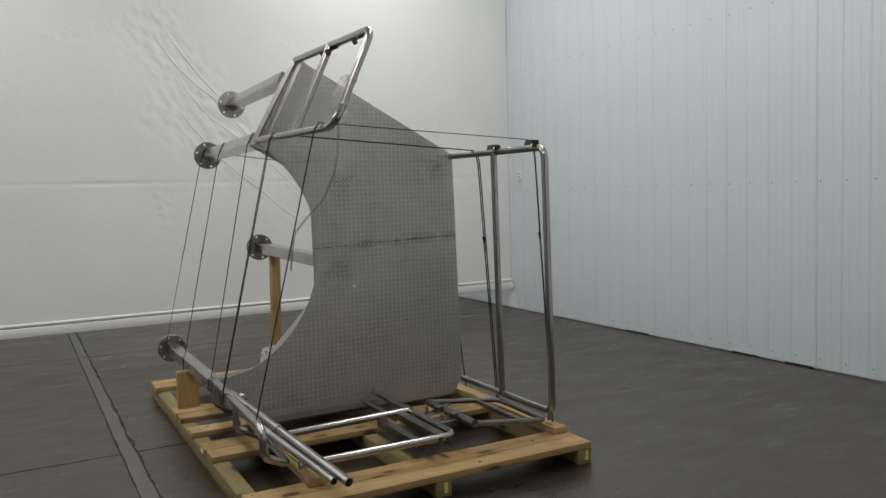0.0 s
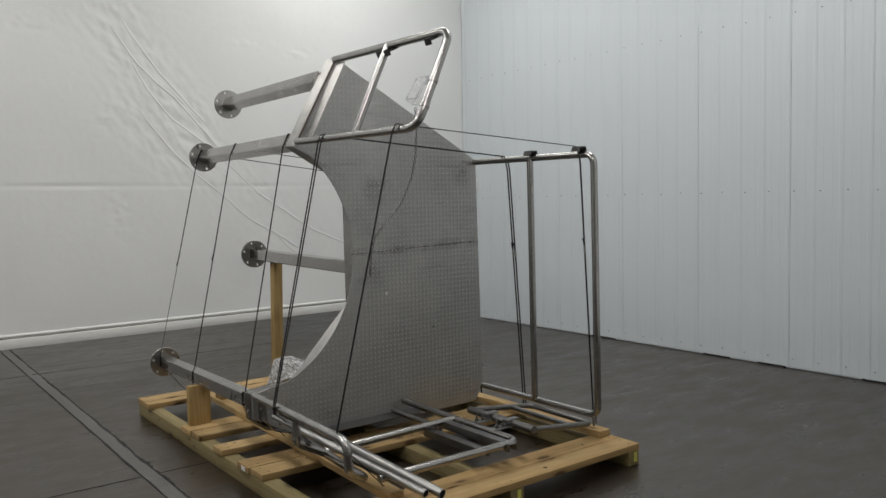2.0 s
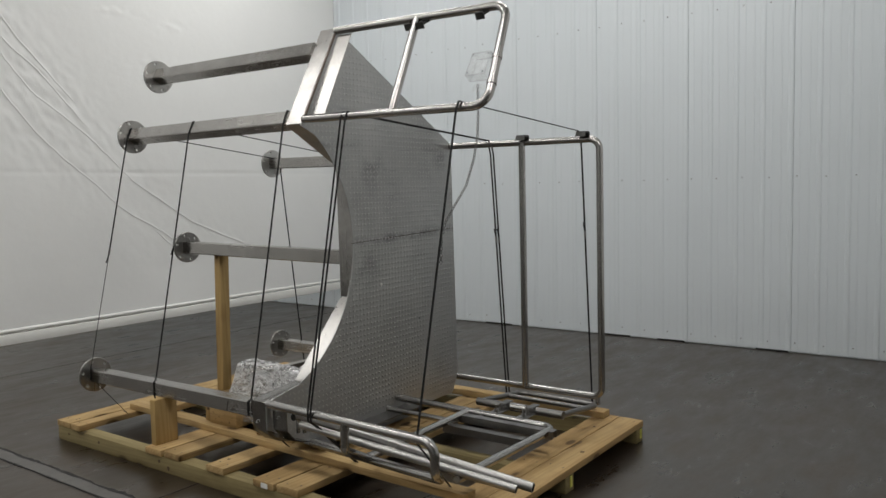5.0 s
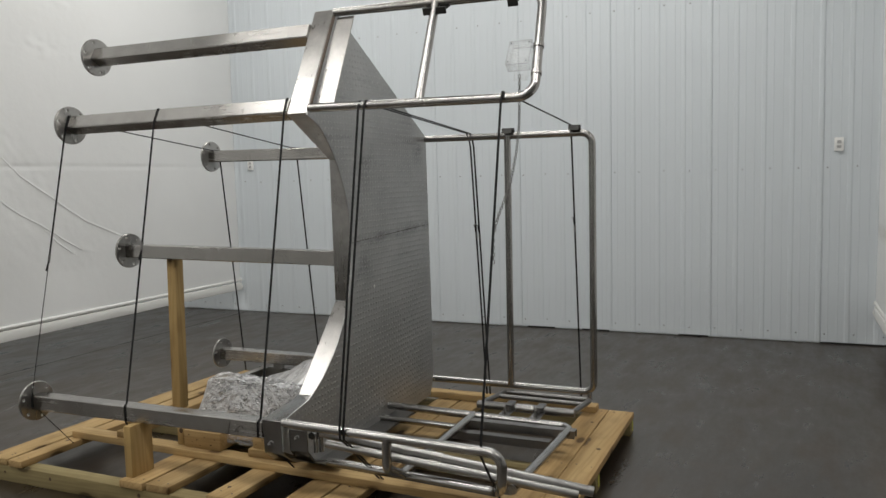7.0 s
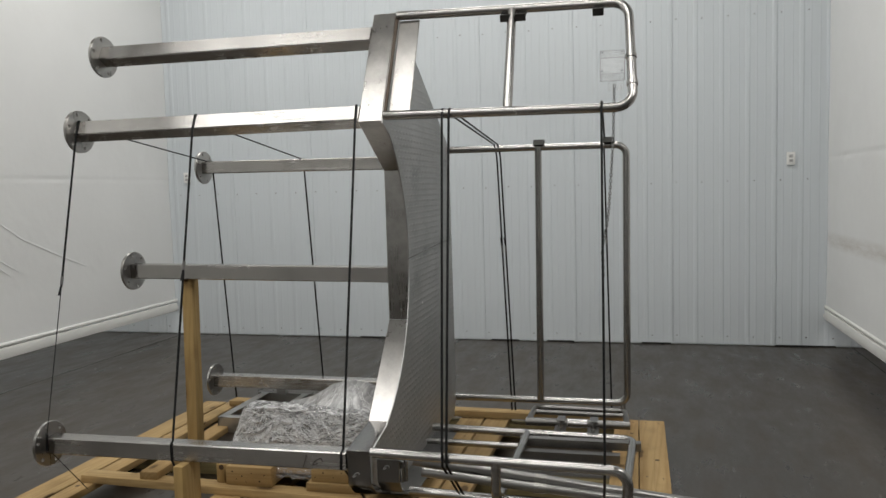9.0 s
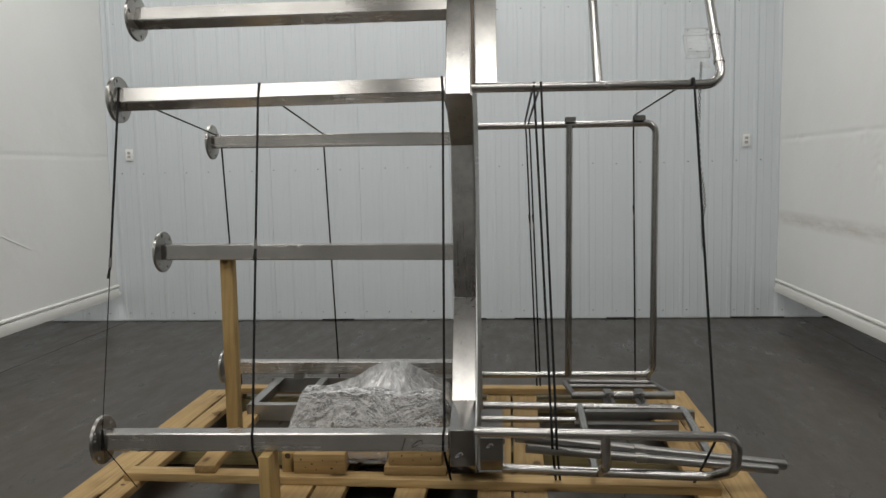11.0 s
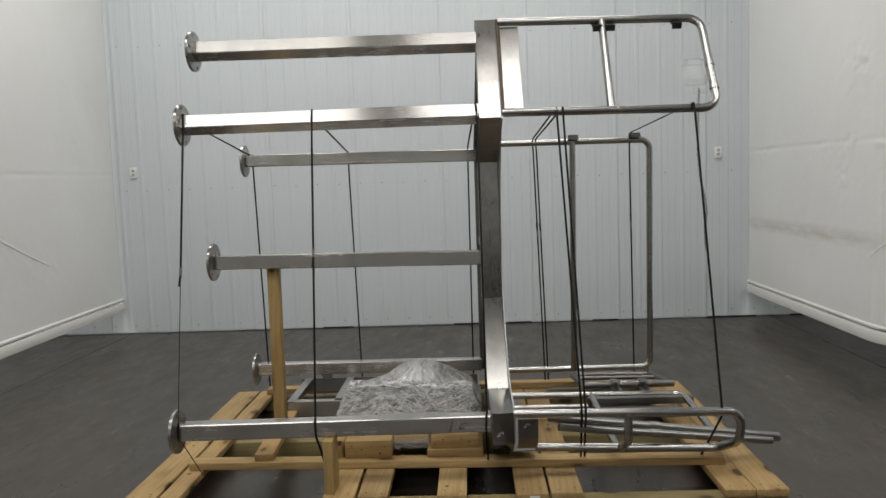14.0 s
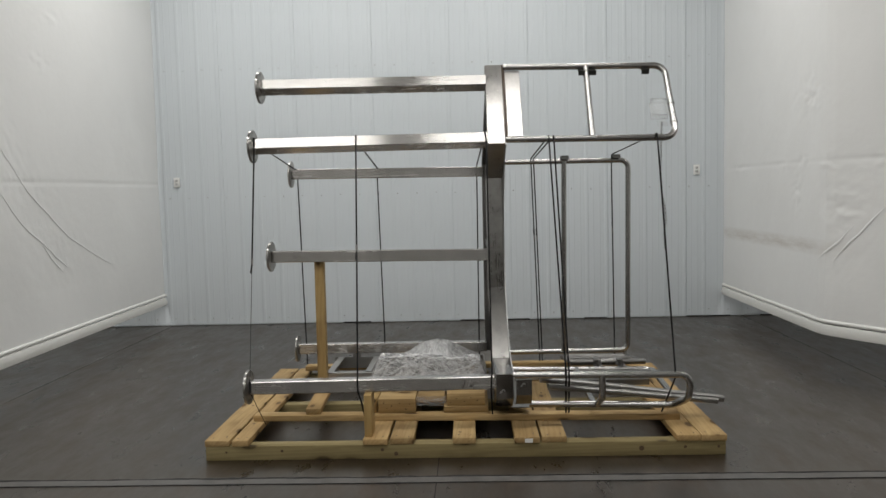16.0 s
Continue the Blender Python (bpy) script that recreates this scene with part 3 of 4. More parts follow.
def build_lamps():
    for x, y, watts in LAMPS:
        fixture = thing("high_bay_light", (x, y, CEILING - 0.3), "white linear high bay light, unseen under the ceiling", "ceiling light", group="high bay lights")
        part("housing", box(x - 0.46, x + 0.46, y - 1.12, y + 1.12, CEILING - 0.34, CEILING - 0.26, 0.01, 2), WHITE, fixture)
        for dy in (-0.9, 0.9):
            part("hanger", sweep([(x, y + dy, CEILING - 0.27), (x, y + dy, CEILING + 0.01)], ring(0.006, 8)), STEEL_DULL, fixture)
        lamp(x, y, watts)


build_shell()
build_panel_wall()
build_curtain("curtain_north", [(-8.9, 8.61), (WALL_X - 0.03, 8.83)], LEFT_CREASES, LEFT_PUCKERS, 1, 1.705, "white vinyl curtain wall with creases and a bottom bar")
build_curtain("curtain_south", [(0.9, 0.98), (1.7, 1.467), (2.3, 1.831), (2.7, 2.076), (2.8, 2.133), (2.88, 2.168), (2.98, 2.183), (WALL_X - 0.03, 2.186)], RIGHT_CREASES, RIGHT_PUCKERS, -1, 1.722, "white vinyl roll-down curtain, lowered, with a bottom bar")
build_floor_joints()
for oy in (8.624, 2.492, 2.022):
    build_outlet(oy, 1.727)
build_lamps()


# ---- the pallet ----
P0, P1 = 0.672, 2.54
BOARDS = [(6.578, 6.726), (6.466, 6.563), (5.648, 5.791), (5.495, 5.633), (5.134, 5.269), (4.764, 4.91), (4.609, 4.752), (3.843, 3.979), (3.695, 3.839)]
TOP, RUN = 0.121, 0.085


def knot(x, y, z, axis, r, bm=None):
    return disc((x, y, z), axis, r, 0.0012, 12, bm)


KNOT = painted("dark_wood_knot", (0.075, 0.045, 0.022), 0.7, 0.3, 40)


def build_pallet():
    pallet = thing("pallet", (1.6, 5.2, 0), "large pale pine shipping pallet with wide gaps between its deck boards", "pallet")
    for x0, x1 in ((P0, P0 + 0.089), (1.56, 1.649), (P1 - 0.089, P1)):
        r = part("runner", box(x0, x1, 3.699, 6.722, 0, RUN, 0.004, 2), TREATED, pallet, "greenish treated pine runner")
        part("tag", box(x0 + 0.045, x0 + 0.066, 3.695, 3.7, 0.022, 0.076, 0), TAG, r, "yellow paper lumber tag", 0)
    for i, (y0, y1) in enumerate(BOARDS):
        b = part("deck_board", box(P0 - 0.002 - 0.004 * (i % 3), P1 + 0.002 * (i % 2), y0, y1, RUN, TOP, 0.004, 2), WOOD_X, pallet)
        for xr in (P0 + 0.045, 1.6, P1 - 0.045):
            for f in (0.22, 0.75):
                part("nail_head", disc((xr + 0.012 * math.sin(i * 5 + f * 9), y0 + (y1 - y0) * f, TOP), (0, 0, 1), 0.0042, 0.002, 8), STEEL_DARK, b)
    for i in range(14):
        y0, y1 = BOARDS[(i * 5) % 9]
        x, y = 0.75 + 1.72 * ((i * 0.377) % 1), y0 + (y1 - y0) * (0.25 + 0.5 * ((i * 0.61) % 1))
        owner = [c for c in pallet.children if c.name.startswith("deck_board")][(i * 5) % 9]
        part("knot", knot(x, y, TOP, (0, 0, 1), 0.006 + 0.006 * ((i * 0.71) % 1)), KNOT, owner)
    front = pallet.children[0]
    for y, z, r in ((6.6, 0.05, 0.007), (6.27, 0.055, 0.009), (5.68, 0.055, 0.01), (5.6, 0.03, 0.012), (4.18, 0.045, 0.015), (3.93, 0.05, 0.009), (3.74, 0.05, 0.008)):
        part("knot", knot(P0, y, z, (1, 0, 0), r), KNOT, front)
    part("staple_tag", box(P0 - 0.012, P0 - 0.0095, 4.805, 4.85, RUN + 0.004, RUN + 0.028, 0), TAG_WHITE, front, "crumpled white tag", 0)


def lumber(name, bm, mat, label, group="", category="lumber"):
    return solo(name, bm, mat, label, category, group)


def build_dunnage():
    lumber("support_board", box(1.005, 1.094, 3.88, 6.54, TOP, TOP + 0.038, 0.004, 2, Euler((0, 0, radians(-1.8)))), WOOD_Y, "long pine two-by-four lying across the pallet boards", "support boards")
    lumber("support_board", box(2.44, 2.529, 3.90, 6.50, TOP, TOP + 0.038, 0.004, 2), WOOD_Y, "long pine two-by-four along the pallet's back edge", "support boards")
    lumber("spacer_board", box(1.05, 1.86, 6.13, 6.225, TOP + 0.038, TOP + 0.076, 0.004, 2, Euler((0, 0, radians(3)))), WOOD_X, "short pine two-by-four lying on the support board")
    lumber("leg_block", box(0.70, 0.84, 5.74, 5.785, TOP, 0.372, 0.004, 2), WOOD_Z, "upright pine block under a steel leg", "leg props")
    lumber("leg_post", box(1.485, 1.555, 6.145, 6.207, TOP + 0.076, 1.088, 0.005, 2, Euler((0, radians(1.2), 0))), WOOD_Z, "tall upright pine post propping a steel leg", "leg props")
    near_block = lumber("bundle_block", box(1.06, 1.42, 5.51, 5.745, TOP + 0.038, 0.25, 0.004, 2), WOOD_Y, "pine block under the wrapped bundle", "bundle blocks")
    lumber("bundle_plank", box(1.05, 1.75, 5.05, 5.33, TOP + 0.038, TOP + 0.078, 0.004, 2), WOOD_Y, "flat pine plank on the support board", "bundle blocks")
    stacked = lumber("bundle_block", box(1.065, 1.45, 5.07, 5.31, TOP + 0.078, 0.278, 0.004, 2), WOOD_Y, "pine block stacked on a plank", "bundle blocks")
    knotty = lumber("bundle_board", box(1.075, 1.42, 5.749, 5.802, TOP + 0.038, 0.25, 0.004, 2), WOOD_Z, "knotty pine board end beside the wrapped bundle's block", "bundle blocks")
    part("knot", knot(1.075, 5.775, 0.236, (1, 0, 0), 0.013), KNOT, knotty)
    for block, x, spots in ((near_block, 1.06, ((5.57, 0.185, 5), (5.61, 0.222, 3), (5.64, 0.178, 3), (5.66, 0.205, 4), (5.69, 0.19, 3), (5.71, 0.225, 4), (5.545, 0.215, 3))),
                            (stacked, 1.065, ((5.12, 0.232, 4), (5.16, 0.25, 3), (5.2, 0.226, 3), (5.25, 0.245, 4), (5.29, 0.222, 3)))):
        for y, z, r in spots:
            part("knot", knot(x, y, z, (1, 0, 0), r * 0.001), KNOT, block)


build_pallet()
build_dunnage()

# ---- the steel platform, lying on its side ----
DECK_TURN = radians(1.3)


def at(x, d, z):
    """From the deck's own plane into the world: d is the way from the tread face, towards the legs."""
    c, s = math.cos(DECK_TURN), math.sin(DECK_TURN)
    return Vector((1.0 + (x - 1.0) * c - d * s, 4.905 + (x - 1.0) * s + d * c, z))


ARC_X, ARC_Z, ARC_R = 0.674, 1.2, 0.754
ARC = [(ARC_X + ARC_R * math.cos(radians(a)), ARC_Z + ARC_R * math.sin(radians(a))) for a in np.linspace(-66.5, 50.5, 40)]
OUTER = [(1.056, 1.823), (1.345, 2.345), (2.404, 1.774), (2.437, 0.285), (2.377, 0.155), (1.895, 0.152), (1.89, 0.196), (1.03, 0.198), (0.95, 0.235), (0.757, 0.335), (0.757, 0.468)]
OUTLINE = ARC + OUTER


def inside(x, z, margin):
    """Whether (x, z) lies in the deck's outline, at least margin from its edge."""
    hit, n, near = False, len(OUTLINE), 1e9
    for k in range(n):
        (ax, az), (bx, bz) = OUTLINE[k], OUTLINE[(k + 1) % n]
        if (az > z) != (bz > z) and x < (bx - ax) * (z - az) / (bz - az) + ax:
            hit = not hit
        dx, dz = bx - ax, bz - az
        t = max(0.0, min(1.0, ((x - ax) * dx + (z - az) * dz) / (dx * dx + dz * dz + 1e-12)))
        near = min(near, math.hypot(x - ax - t * dx, z - az - t * dz))
    return hit and near > margin


def lugs():
    """The raised lozenges of the checker plate, in rows that turn about by turns."""
    bm = bmesh.new()
    pitch = 0.0295
    for i in range(25, 84):
        for j in range(4, 82):
            x, z = i * pitch, j * pitch
            if not inside(x, z, 0.013):
                continue
            a = radians(45 if (i + j) % 2 else -45)
            ux, uz = math.cos(a), math.sin(a)
            v = [bm.verts.new(at(x + s * ux - t * uz, -h, z + s * uz + t * ux)) for s, t, h in LUG]
            for f in LUG_FACES:
                bm.faces.new([v[k] for k in f])
    return bm


LUG = ((-0.0122, 0, 0), (-0.005, -0.0048, 0), (0.005, -0.0048, 0), (0.0122, 0, 0), (0.005, 0.0048, 0), (-0.005, 0.0048, 0), (-0.0055, 0, 0.0032), (0.0055, 0, 0.0032))
LUG_FACES = ((0, 1, 6), (1, 2, 7, 6), (2, 3, 7), (3, 4, 7), (4, 5, 6, 7), (5, 0, 6))


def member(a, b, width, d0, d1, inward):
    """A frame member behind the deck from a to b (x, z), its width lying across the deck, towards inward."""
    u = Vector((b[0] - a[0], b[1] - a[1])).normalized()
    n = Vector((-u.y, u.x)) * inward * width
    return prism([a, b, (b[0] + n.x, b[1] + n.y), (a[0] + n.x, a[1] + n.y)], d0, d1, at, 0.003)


LEGS = [  # deck end, flange centre, turn of the square tube
    ((1.297, 5.02, 2.232), (1.333, 6.484, 2.248), -28),
    ((1.107, 5.02, 1.858), (1.137, 6.496, 1.857), -28),
    ((2.33, 5.03, 1.693), (2.311, 6.526, 1.707), 0),
    ((1.478, 5.025, 1.118), (1.507, 6.502, 1.132), 0),
    ((2.35, 5.03, 0.322), (2.33, 6.527, 0.329), 0),
    ((0.797, 5.015, 0.418), (0.798, 6.487, 0.406), 0),
]


def flange_mesh(centre, way, r, depth):
    """A round plate with six bolt holes through it and a softened rim."""
    q = way.to_track_quat("Z", "Y")
    rim = [Vector((r * math.cos(a), r * math.sin(a), 0)) for a in np.linspace(0, 2 * math.pi, 49)[:-1]]
    holes = []
    for k in range(6):
        c = Vector((0.084 * math.cos(radians(60 * k + 15)), 0.084 * math.sin(radians(60 * k + 15)), 0))
        holes.append([c + Vector((0.0095 * math.cos(a), -0.0095 * math.sin(a), 0)) for a in np.linspace(0, 2 * math.pi, 13)[:-1]])
    bm = bmesh.new()

    def layer(z, grow):
        return [bm.verts.new(centre + q @ (p * grow + Vector((0, 0, z)))) for p in rim] + [bm.verts.new(centre + q @ (p + Vector((0, 0, z)))) for h in holes for p in h]

    faces = geometry.tessellate_polygon([[p * 0.98 for p in rim]] + holes)
    lo, hi = layer(-depth / 2, 0.98), layer(depth / 2, 0.98)
    for tri in faces:
        bm.faces.new([lo[k] for k in tri])
        bm.faces.new([hi[k] for k in tri])
    n = len(rim)
    mid = [[bm.verts.new(centre + q @ (p + Vector((0, 0, z)))) for p in rim] for z in (-depth / 2 + 0.002, depth / 2 - 0.002)]
    for a, b in ((lo[:n], mid[0]), (mid[0], mid[1]), (mid[1], hi[:n])):
        for k in range(n):
            bm.faces.new((a[k], a[(k + 1) % n], b[(k + 1) % n], b[k]))
    for h in range(6):
        at0 = n + 12 * h
        for k in range(12):
            u, v = at0 + k, at0 + (k + 1) % 12
            bm.faces.new((lo[u], lo[v], hi[v], hi[u]))
    return bm


def build_leg(platform, a, b, turn):
    a, b = Vector(a), Vector(b)
    way = (b - a).normalized()
    c, s = math.cos(radians(turn)), math.sin(radians(turn))
    leg = part("leg", sweep([a, b - way * 0.006], rounded_rect(0.077, 0.077, 0.005, 1), ref=(c, 0, s)), STEEL_LEG, platform, "brushed square steel tube leg", 25)
    part("flange", flange_mesh(b, way, 0.103, 0.016), STEEL_PLATE, leg, "round steel foot flange with bolt holes", 40)
    return leg


def build_platform():
    p = thing("work_platform", at(1.5, 0, 0.17), "curved stainless steel work platform lying on its side on a pallet", "platform")
    deck = part("deck_plate", prism(OUTLINE, 0.0, 0.006, at), CHECKER, p, "dull grey checker plate deck with a round cut-out", 30)
    tread = part("tread_lug", lugs(), LUG_STEEL, deck, "raised lozenges of the checker plate", 75)
    tread["kind"] = "stuff"
    part("weld_seam", prism([(1.41, 1.199), (2.40, 1.234), (2.40, 1.2375), (1.41, 1.2025)], -0.001, 0.0, at), WELD, deck, "dark butt weld across the deck", 0)
    # holes are not cut: white disc for light through, dark disc for shade
    hole = at(1.66, -0.0006, 0.946)
    part("drain_hole", disc(hole, (0, 1, 0), 0.011, 0.001, 16), WHITE, deck)
    hole = at(2.02, -0.0006, 0.70)
    part("drain_hole", disc(hole, (0, 1, 0), 0.005, 0.001, 12), DARK_GAP, deck)
    # frame behind the deck
    m, t = (1.06, 1.832), (1.345, 2.352)
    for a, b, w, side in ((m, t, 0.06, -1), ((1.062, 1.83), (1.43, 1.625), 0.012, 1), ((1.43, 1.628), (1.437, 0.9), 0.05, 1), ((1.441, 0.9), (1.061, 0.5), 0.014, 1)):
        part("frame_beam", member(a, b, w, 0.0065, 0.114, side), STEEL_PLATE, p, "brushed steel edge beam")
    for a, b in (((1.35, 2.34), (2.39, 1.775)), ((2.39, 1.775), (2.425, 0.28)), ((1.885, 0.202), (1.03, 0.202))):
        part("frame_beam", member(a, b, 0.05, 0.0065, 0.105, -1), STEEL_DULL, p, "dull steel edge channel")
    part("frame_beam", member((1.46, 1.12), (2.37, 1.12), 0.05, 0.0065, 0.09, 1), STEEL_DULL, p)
    end = [(0.755, 0.472), (1.061, 0.502), (1.16, 0.50), (1.0, 0.215), (0.95, 0.222), (0.835, 0.258), (0.765, 0.318)]
    part("end_box", prism(end, 0.0065, 0.109, at, 0.003), STEEL_END_DIM, p, "brushed steel end box")
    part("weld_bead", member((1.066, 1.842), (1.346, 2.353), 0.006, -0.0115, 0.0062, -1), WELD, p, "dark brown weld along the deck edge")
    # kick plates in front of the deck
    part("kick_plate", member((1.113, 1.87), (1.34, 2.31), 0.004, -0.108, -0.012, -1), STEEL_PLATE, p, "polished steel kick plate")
    part("kick_plate", prism([(0.784, 0.428), (0.786, 0.334), (0.84, 0.272), (0.95, 0.236), (0.952, 0.241), (0.844, 0.277), (0.791, 0.336), (0.789, 0.428)], -0.105, -0.012, at), STEEL_END_DIM, p)
    part("kick_plate", prism([(1.0, 0.199), (1.885, 0.197), (1.885, 0.201), (1.0, 0.203)], -0.115, -0.0015, at), STEEL_DULL, p)
    for a, b, turn in LEGS:
        build_leg(p, a, b, turn)
    # upper end rail
    r = part("guard_rail", tube([(1.335, 4.91, 2.333), (1.375, 3.872, 2.322), (1.152, 3.852, 1.848), (1.08, 4.91, 1.856)], bend=0.075), STEEL_TUBE, p, "bent polished tube guard rail")
    part("mid_tube", tube([(1.35, 4.378, 2.325), (1.128, 4.373, 1.855)]), STEEL_TUBE, r)
    for y, x in ((4.338, 1.352), (4.404, 1.348), (4.0, 1.366)):
        clip = box(x - 0.028, x + 0.028, y - 0.024, y + 0.024, 2.296, 2.303, 0.002, 1, Euler((0, radians(-25), 0)))
        box(x - 0.036, x - 0.029, y - 0.024, y + 0.024, 2.264, 2.298, 0.002, 1, Euler((0, radians(-25), 0)), clip)
        part("bracket", clip, STEEL_DARK, r, "small dark bent clip")
    # outer rail
    r = part("guard_rail", tube([(2.395, 4.94, 1.762), (2.405, 3.9, 1.757), (2.433, 3.906, 0.252), (2.452, 4.95, 0.244)], bend=0.06), STEEL_TUBE, p, "bent polished tube guard rail")
    part("mid_tube", tube([(2.39, 4.4, 1.758), (2.42, 4.412, 0.255)]), STEEL_TUBE, r)
    for y in (4.394, 3.996):
        clip = [(-0.045, 0.0), (-0.03, 0.03), (0.03, 0.03), (0.045, 0.0), (0.036, 0.0), (0.025, 0.022), (-0.025, 0.022), (-0.036, 0.0)]
        bm = bmesh.new()
        a = [bm.verts.new((2.39 + u * 0.8, y - 0.03, 1.772 + h)) for u, h in clip]
        b = [bm.verts.new((2.39 + u * 0.8, y + 0.03, 1.772 + h)) for u, h in clip]
        for k in range(8):
            bm.faces.new((a[k], b[k], b[(k + 1) % 8], a[(k + 1) % 8]))
        for s in (a, b):
            bm.faces.new((s[0], s[1], s[6], s[7]))
            bm.faces.new((s[1], s[2], s[5], s[6]))
            bm.faces.new((s[2], s[3], s[4], s[5]))
        part("bracket", bm, STEEL_DARK, r, "small dark bent clip")
    part("latch_pin", tube([(2.43, 3.93, 0.25), (2.43, 3.93, 0.205)], 0.014), STEEL_TUBE, r)
    # low end rail, bent round the end box
    r = part("guard_rail", tube([(0.775, 4.91, 0.459), (0.752, 3.876, 0.452), (0.76, 3.886, 0.31), (0.885, 3.945, 0.238), (0.957, 4.80, 0.235)], bend=0.06), STEEL_TUBE, p, "bent polished tube guard rail")
    part("mid_tube", tube([(0.762, 4.387, 0.456), (0.757, 4.387, 0.325), (0.92, 4.39, 0.238)], bend=0.03), STEEL_TUBE, r)
    # lower rail, lying level
    r = part("guard_rail", tube([(1.768, 4.91, 0.262), (1.77, 3.868, 0.248), (0.93, 3.90, 0.236)], bend=0.06), STEEL_TUBE, p, "bent polished tube guard rail")
    part("mid_tube", tube([(1.768, 4.402, 0.255), (0.92, 4.41, 0.237)]), STEEL_TUBE, r)
    part("lower_tube", tube([(1.69, 4.92, 0.212), (1.69, 4.43, 0.208)], 0.017), STEEL_TUBE, r)
    # gate folded beside it
    g = part("swing_gate", tube([(1.908, 4.43, 0.276), (1.904, 3.885, 0.278)], 0.022), STEEL_DULL, p, "grey tube frame of a folded safety gate")
    part("gate_tube", tube([(1.91, 4.42, 0.276), (2.405, 4.44, 0.214), (2.392, 3.92, 0.212), (1.906, 3.90, 0.276)], 0.016, 0.05), STEEL_DULL, g)
    part("gate_tube", tube([(2.24, 4.43, 0.232), (2.23, 3.91, 0.232)], 0.014), STEEL_DULL, g)
    part("sleeve", tube([(1.906, 4.205, 0.277), (1.906, 4.105, 0.277)], 0.0245, n=20), STEEL_TUBE, g, "polished hinge sleeve")
    for y in (4.24, 4.07):
        part("hinge", box(1.755, 1.905, y - 0.03, y + 0.03, 0.262, 0.27, 0.003), STEEL_DULL, g, "flat steel hinge plate")
        part("hinge", box(1.86, 1.95, y - 0.022, y + 0.022, 0.296, 0.303, 0.003), STEEL_DULL, g, "flat steel hinge plate")
        for x in (1.80, 1.845):
            pin = disc((x, y, 0.277), (0, 0, 1), 0.011, 0.014, 6)
            disc((x, y, 0.294), (0, 0, 1), 0.0055, 0.03, 10, pin)
            part("bolt", pin, STEEL_DULL, g)
    for x, z, y0, y1 in ((1.70, 0.238, 3.83, 4.43), (1.60, 0.205, 3.93, 4.44)):
        ch = [(-0.025, -0.02), (0.025, -0.02), (0.025, 0.02), (0.021, 0.02), (0.021, -0.016), (-0.021, -0.016), (-0.021, 0.02), (-0.025, 0.02)]
        part("channel", sweep([(x, y0, z), (x, y1, z)], ch, ref=(1, 0, 0)), STEEL_DULL, g, "dull steel gate channel", 20)
    # grease pencil marks
    for x, y, z, size, mat in ((0.7598, 4.968, 0.366, 0.02, CHALK), (0.7838, 4.845, 0.397, 0.018, CHALK), (0.7575, 5.134, 0.412, 0.03, MARK)):
        curl = [(x, y - size * 0.5 * math.cos(a) * (1 + 0.25 * a), z + size * 0.5 * math.sin(a * 1.3)) for a in np.linspace(0, 4.6, 16)]
        part("pencil_mark", sweep(curl, rect(0.0006, 0.0034), ref=(1, 0, 0)), mat, p, "handwritten pencil curl", 0)
    part("pencil_mark", sweep([(0.7577, 5.205, 0.383), (0.7577, 5.188, 0.438)], rect(0.0006, 0.004), ref=(1, 0, 0)), MARK, p, "slanting pencil stroke", 0)
    # clamp bolts inside the end kick plate
    for x, y, z in ((0.86, 4.814, 0.387), (0.893, 4.806, 0.38)):
        part("clamp", tube([(x + 0.012, y, z), (x + 0.02, y, z - 0.02), (x + 0.02, y, z - 0.085)], 0.01, 0.012), STEEL_TUBE, p, "polished clamp bolt")
        part("clamp_nut", disc((x, y, z), (1, 0.15, 0), 0.0185, 0.024, 6), STEEL_TUBE, p)
    # acrylic box on the upper rail
    a, b, c2 = Vector((1.2565, 3.8614, 2.07)), Vector((1.2, 3.8563, 1.95)), Vector((0.0, 0.135, 0.0))
    for q in (a, b):
        w = (a - b).normalized()
        part("pipe_clamp", tube([q + w * 0.009, q - w * 0.009], 0.0238, n=24), STEEL_TUBE, p, "bright pipe clamp")
    return p


build_platform()


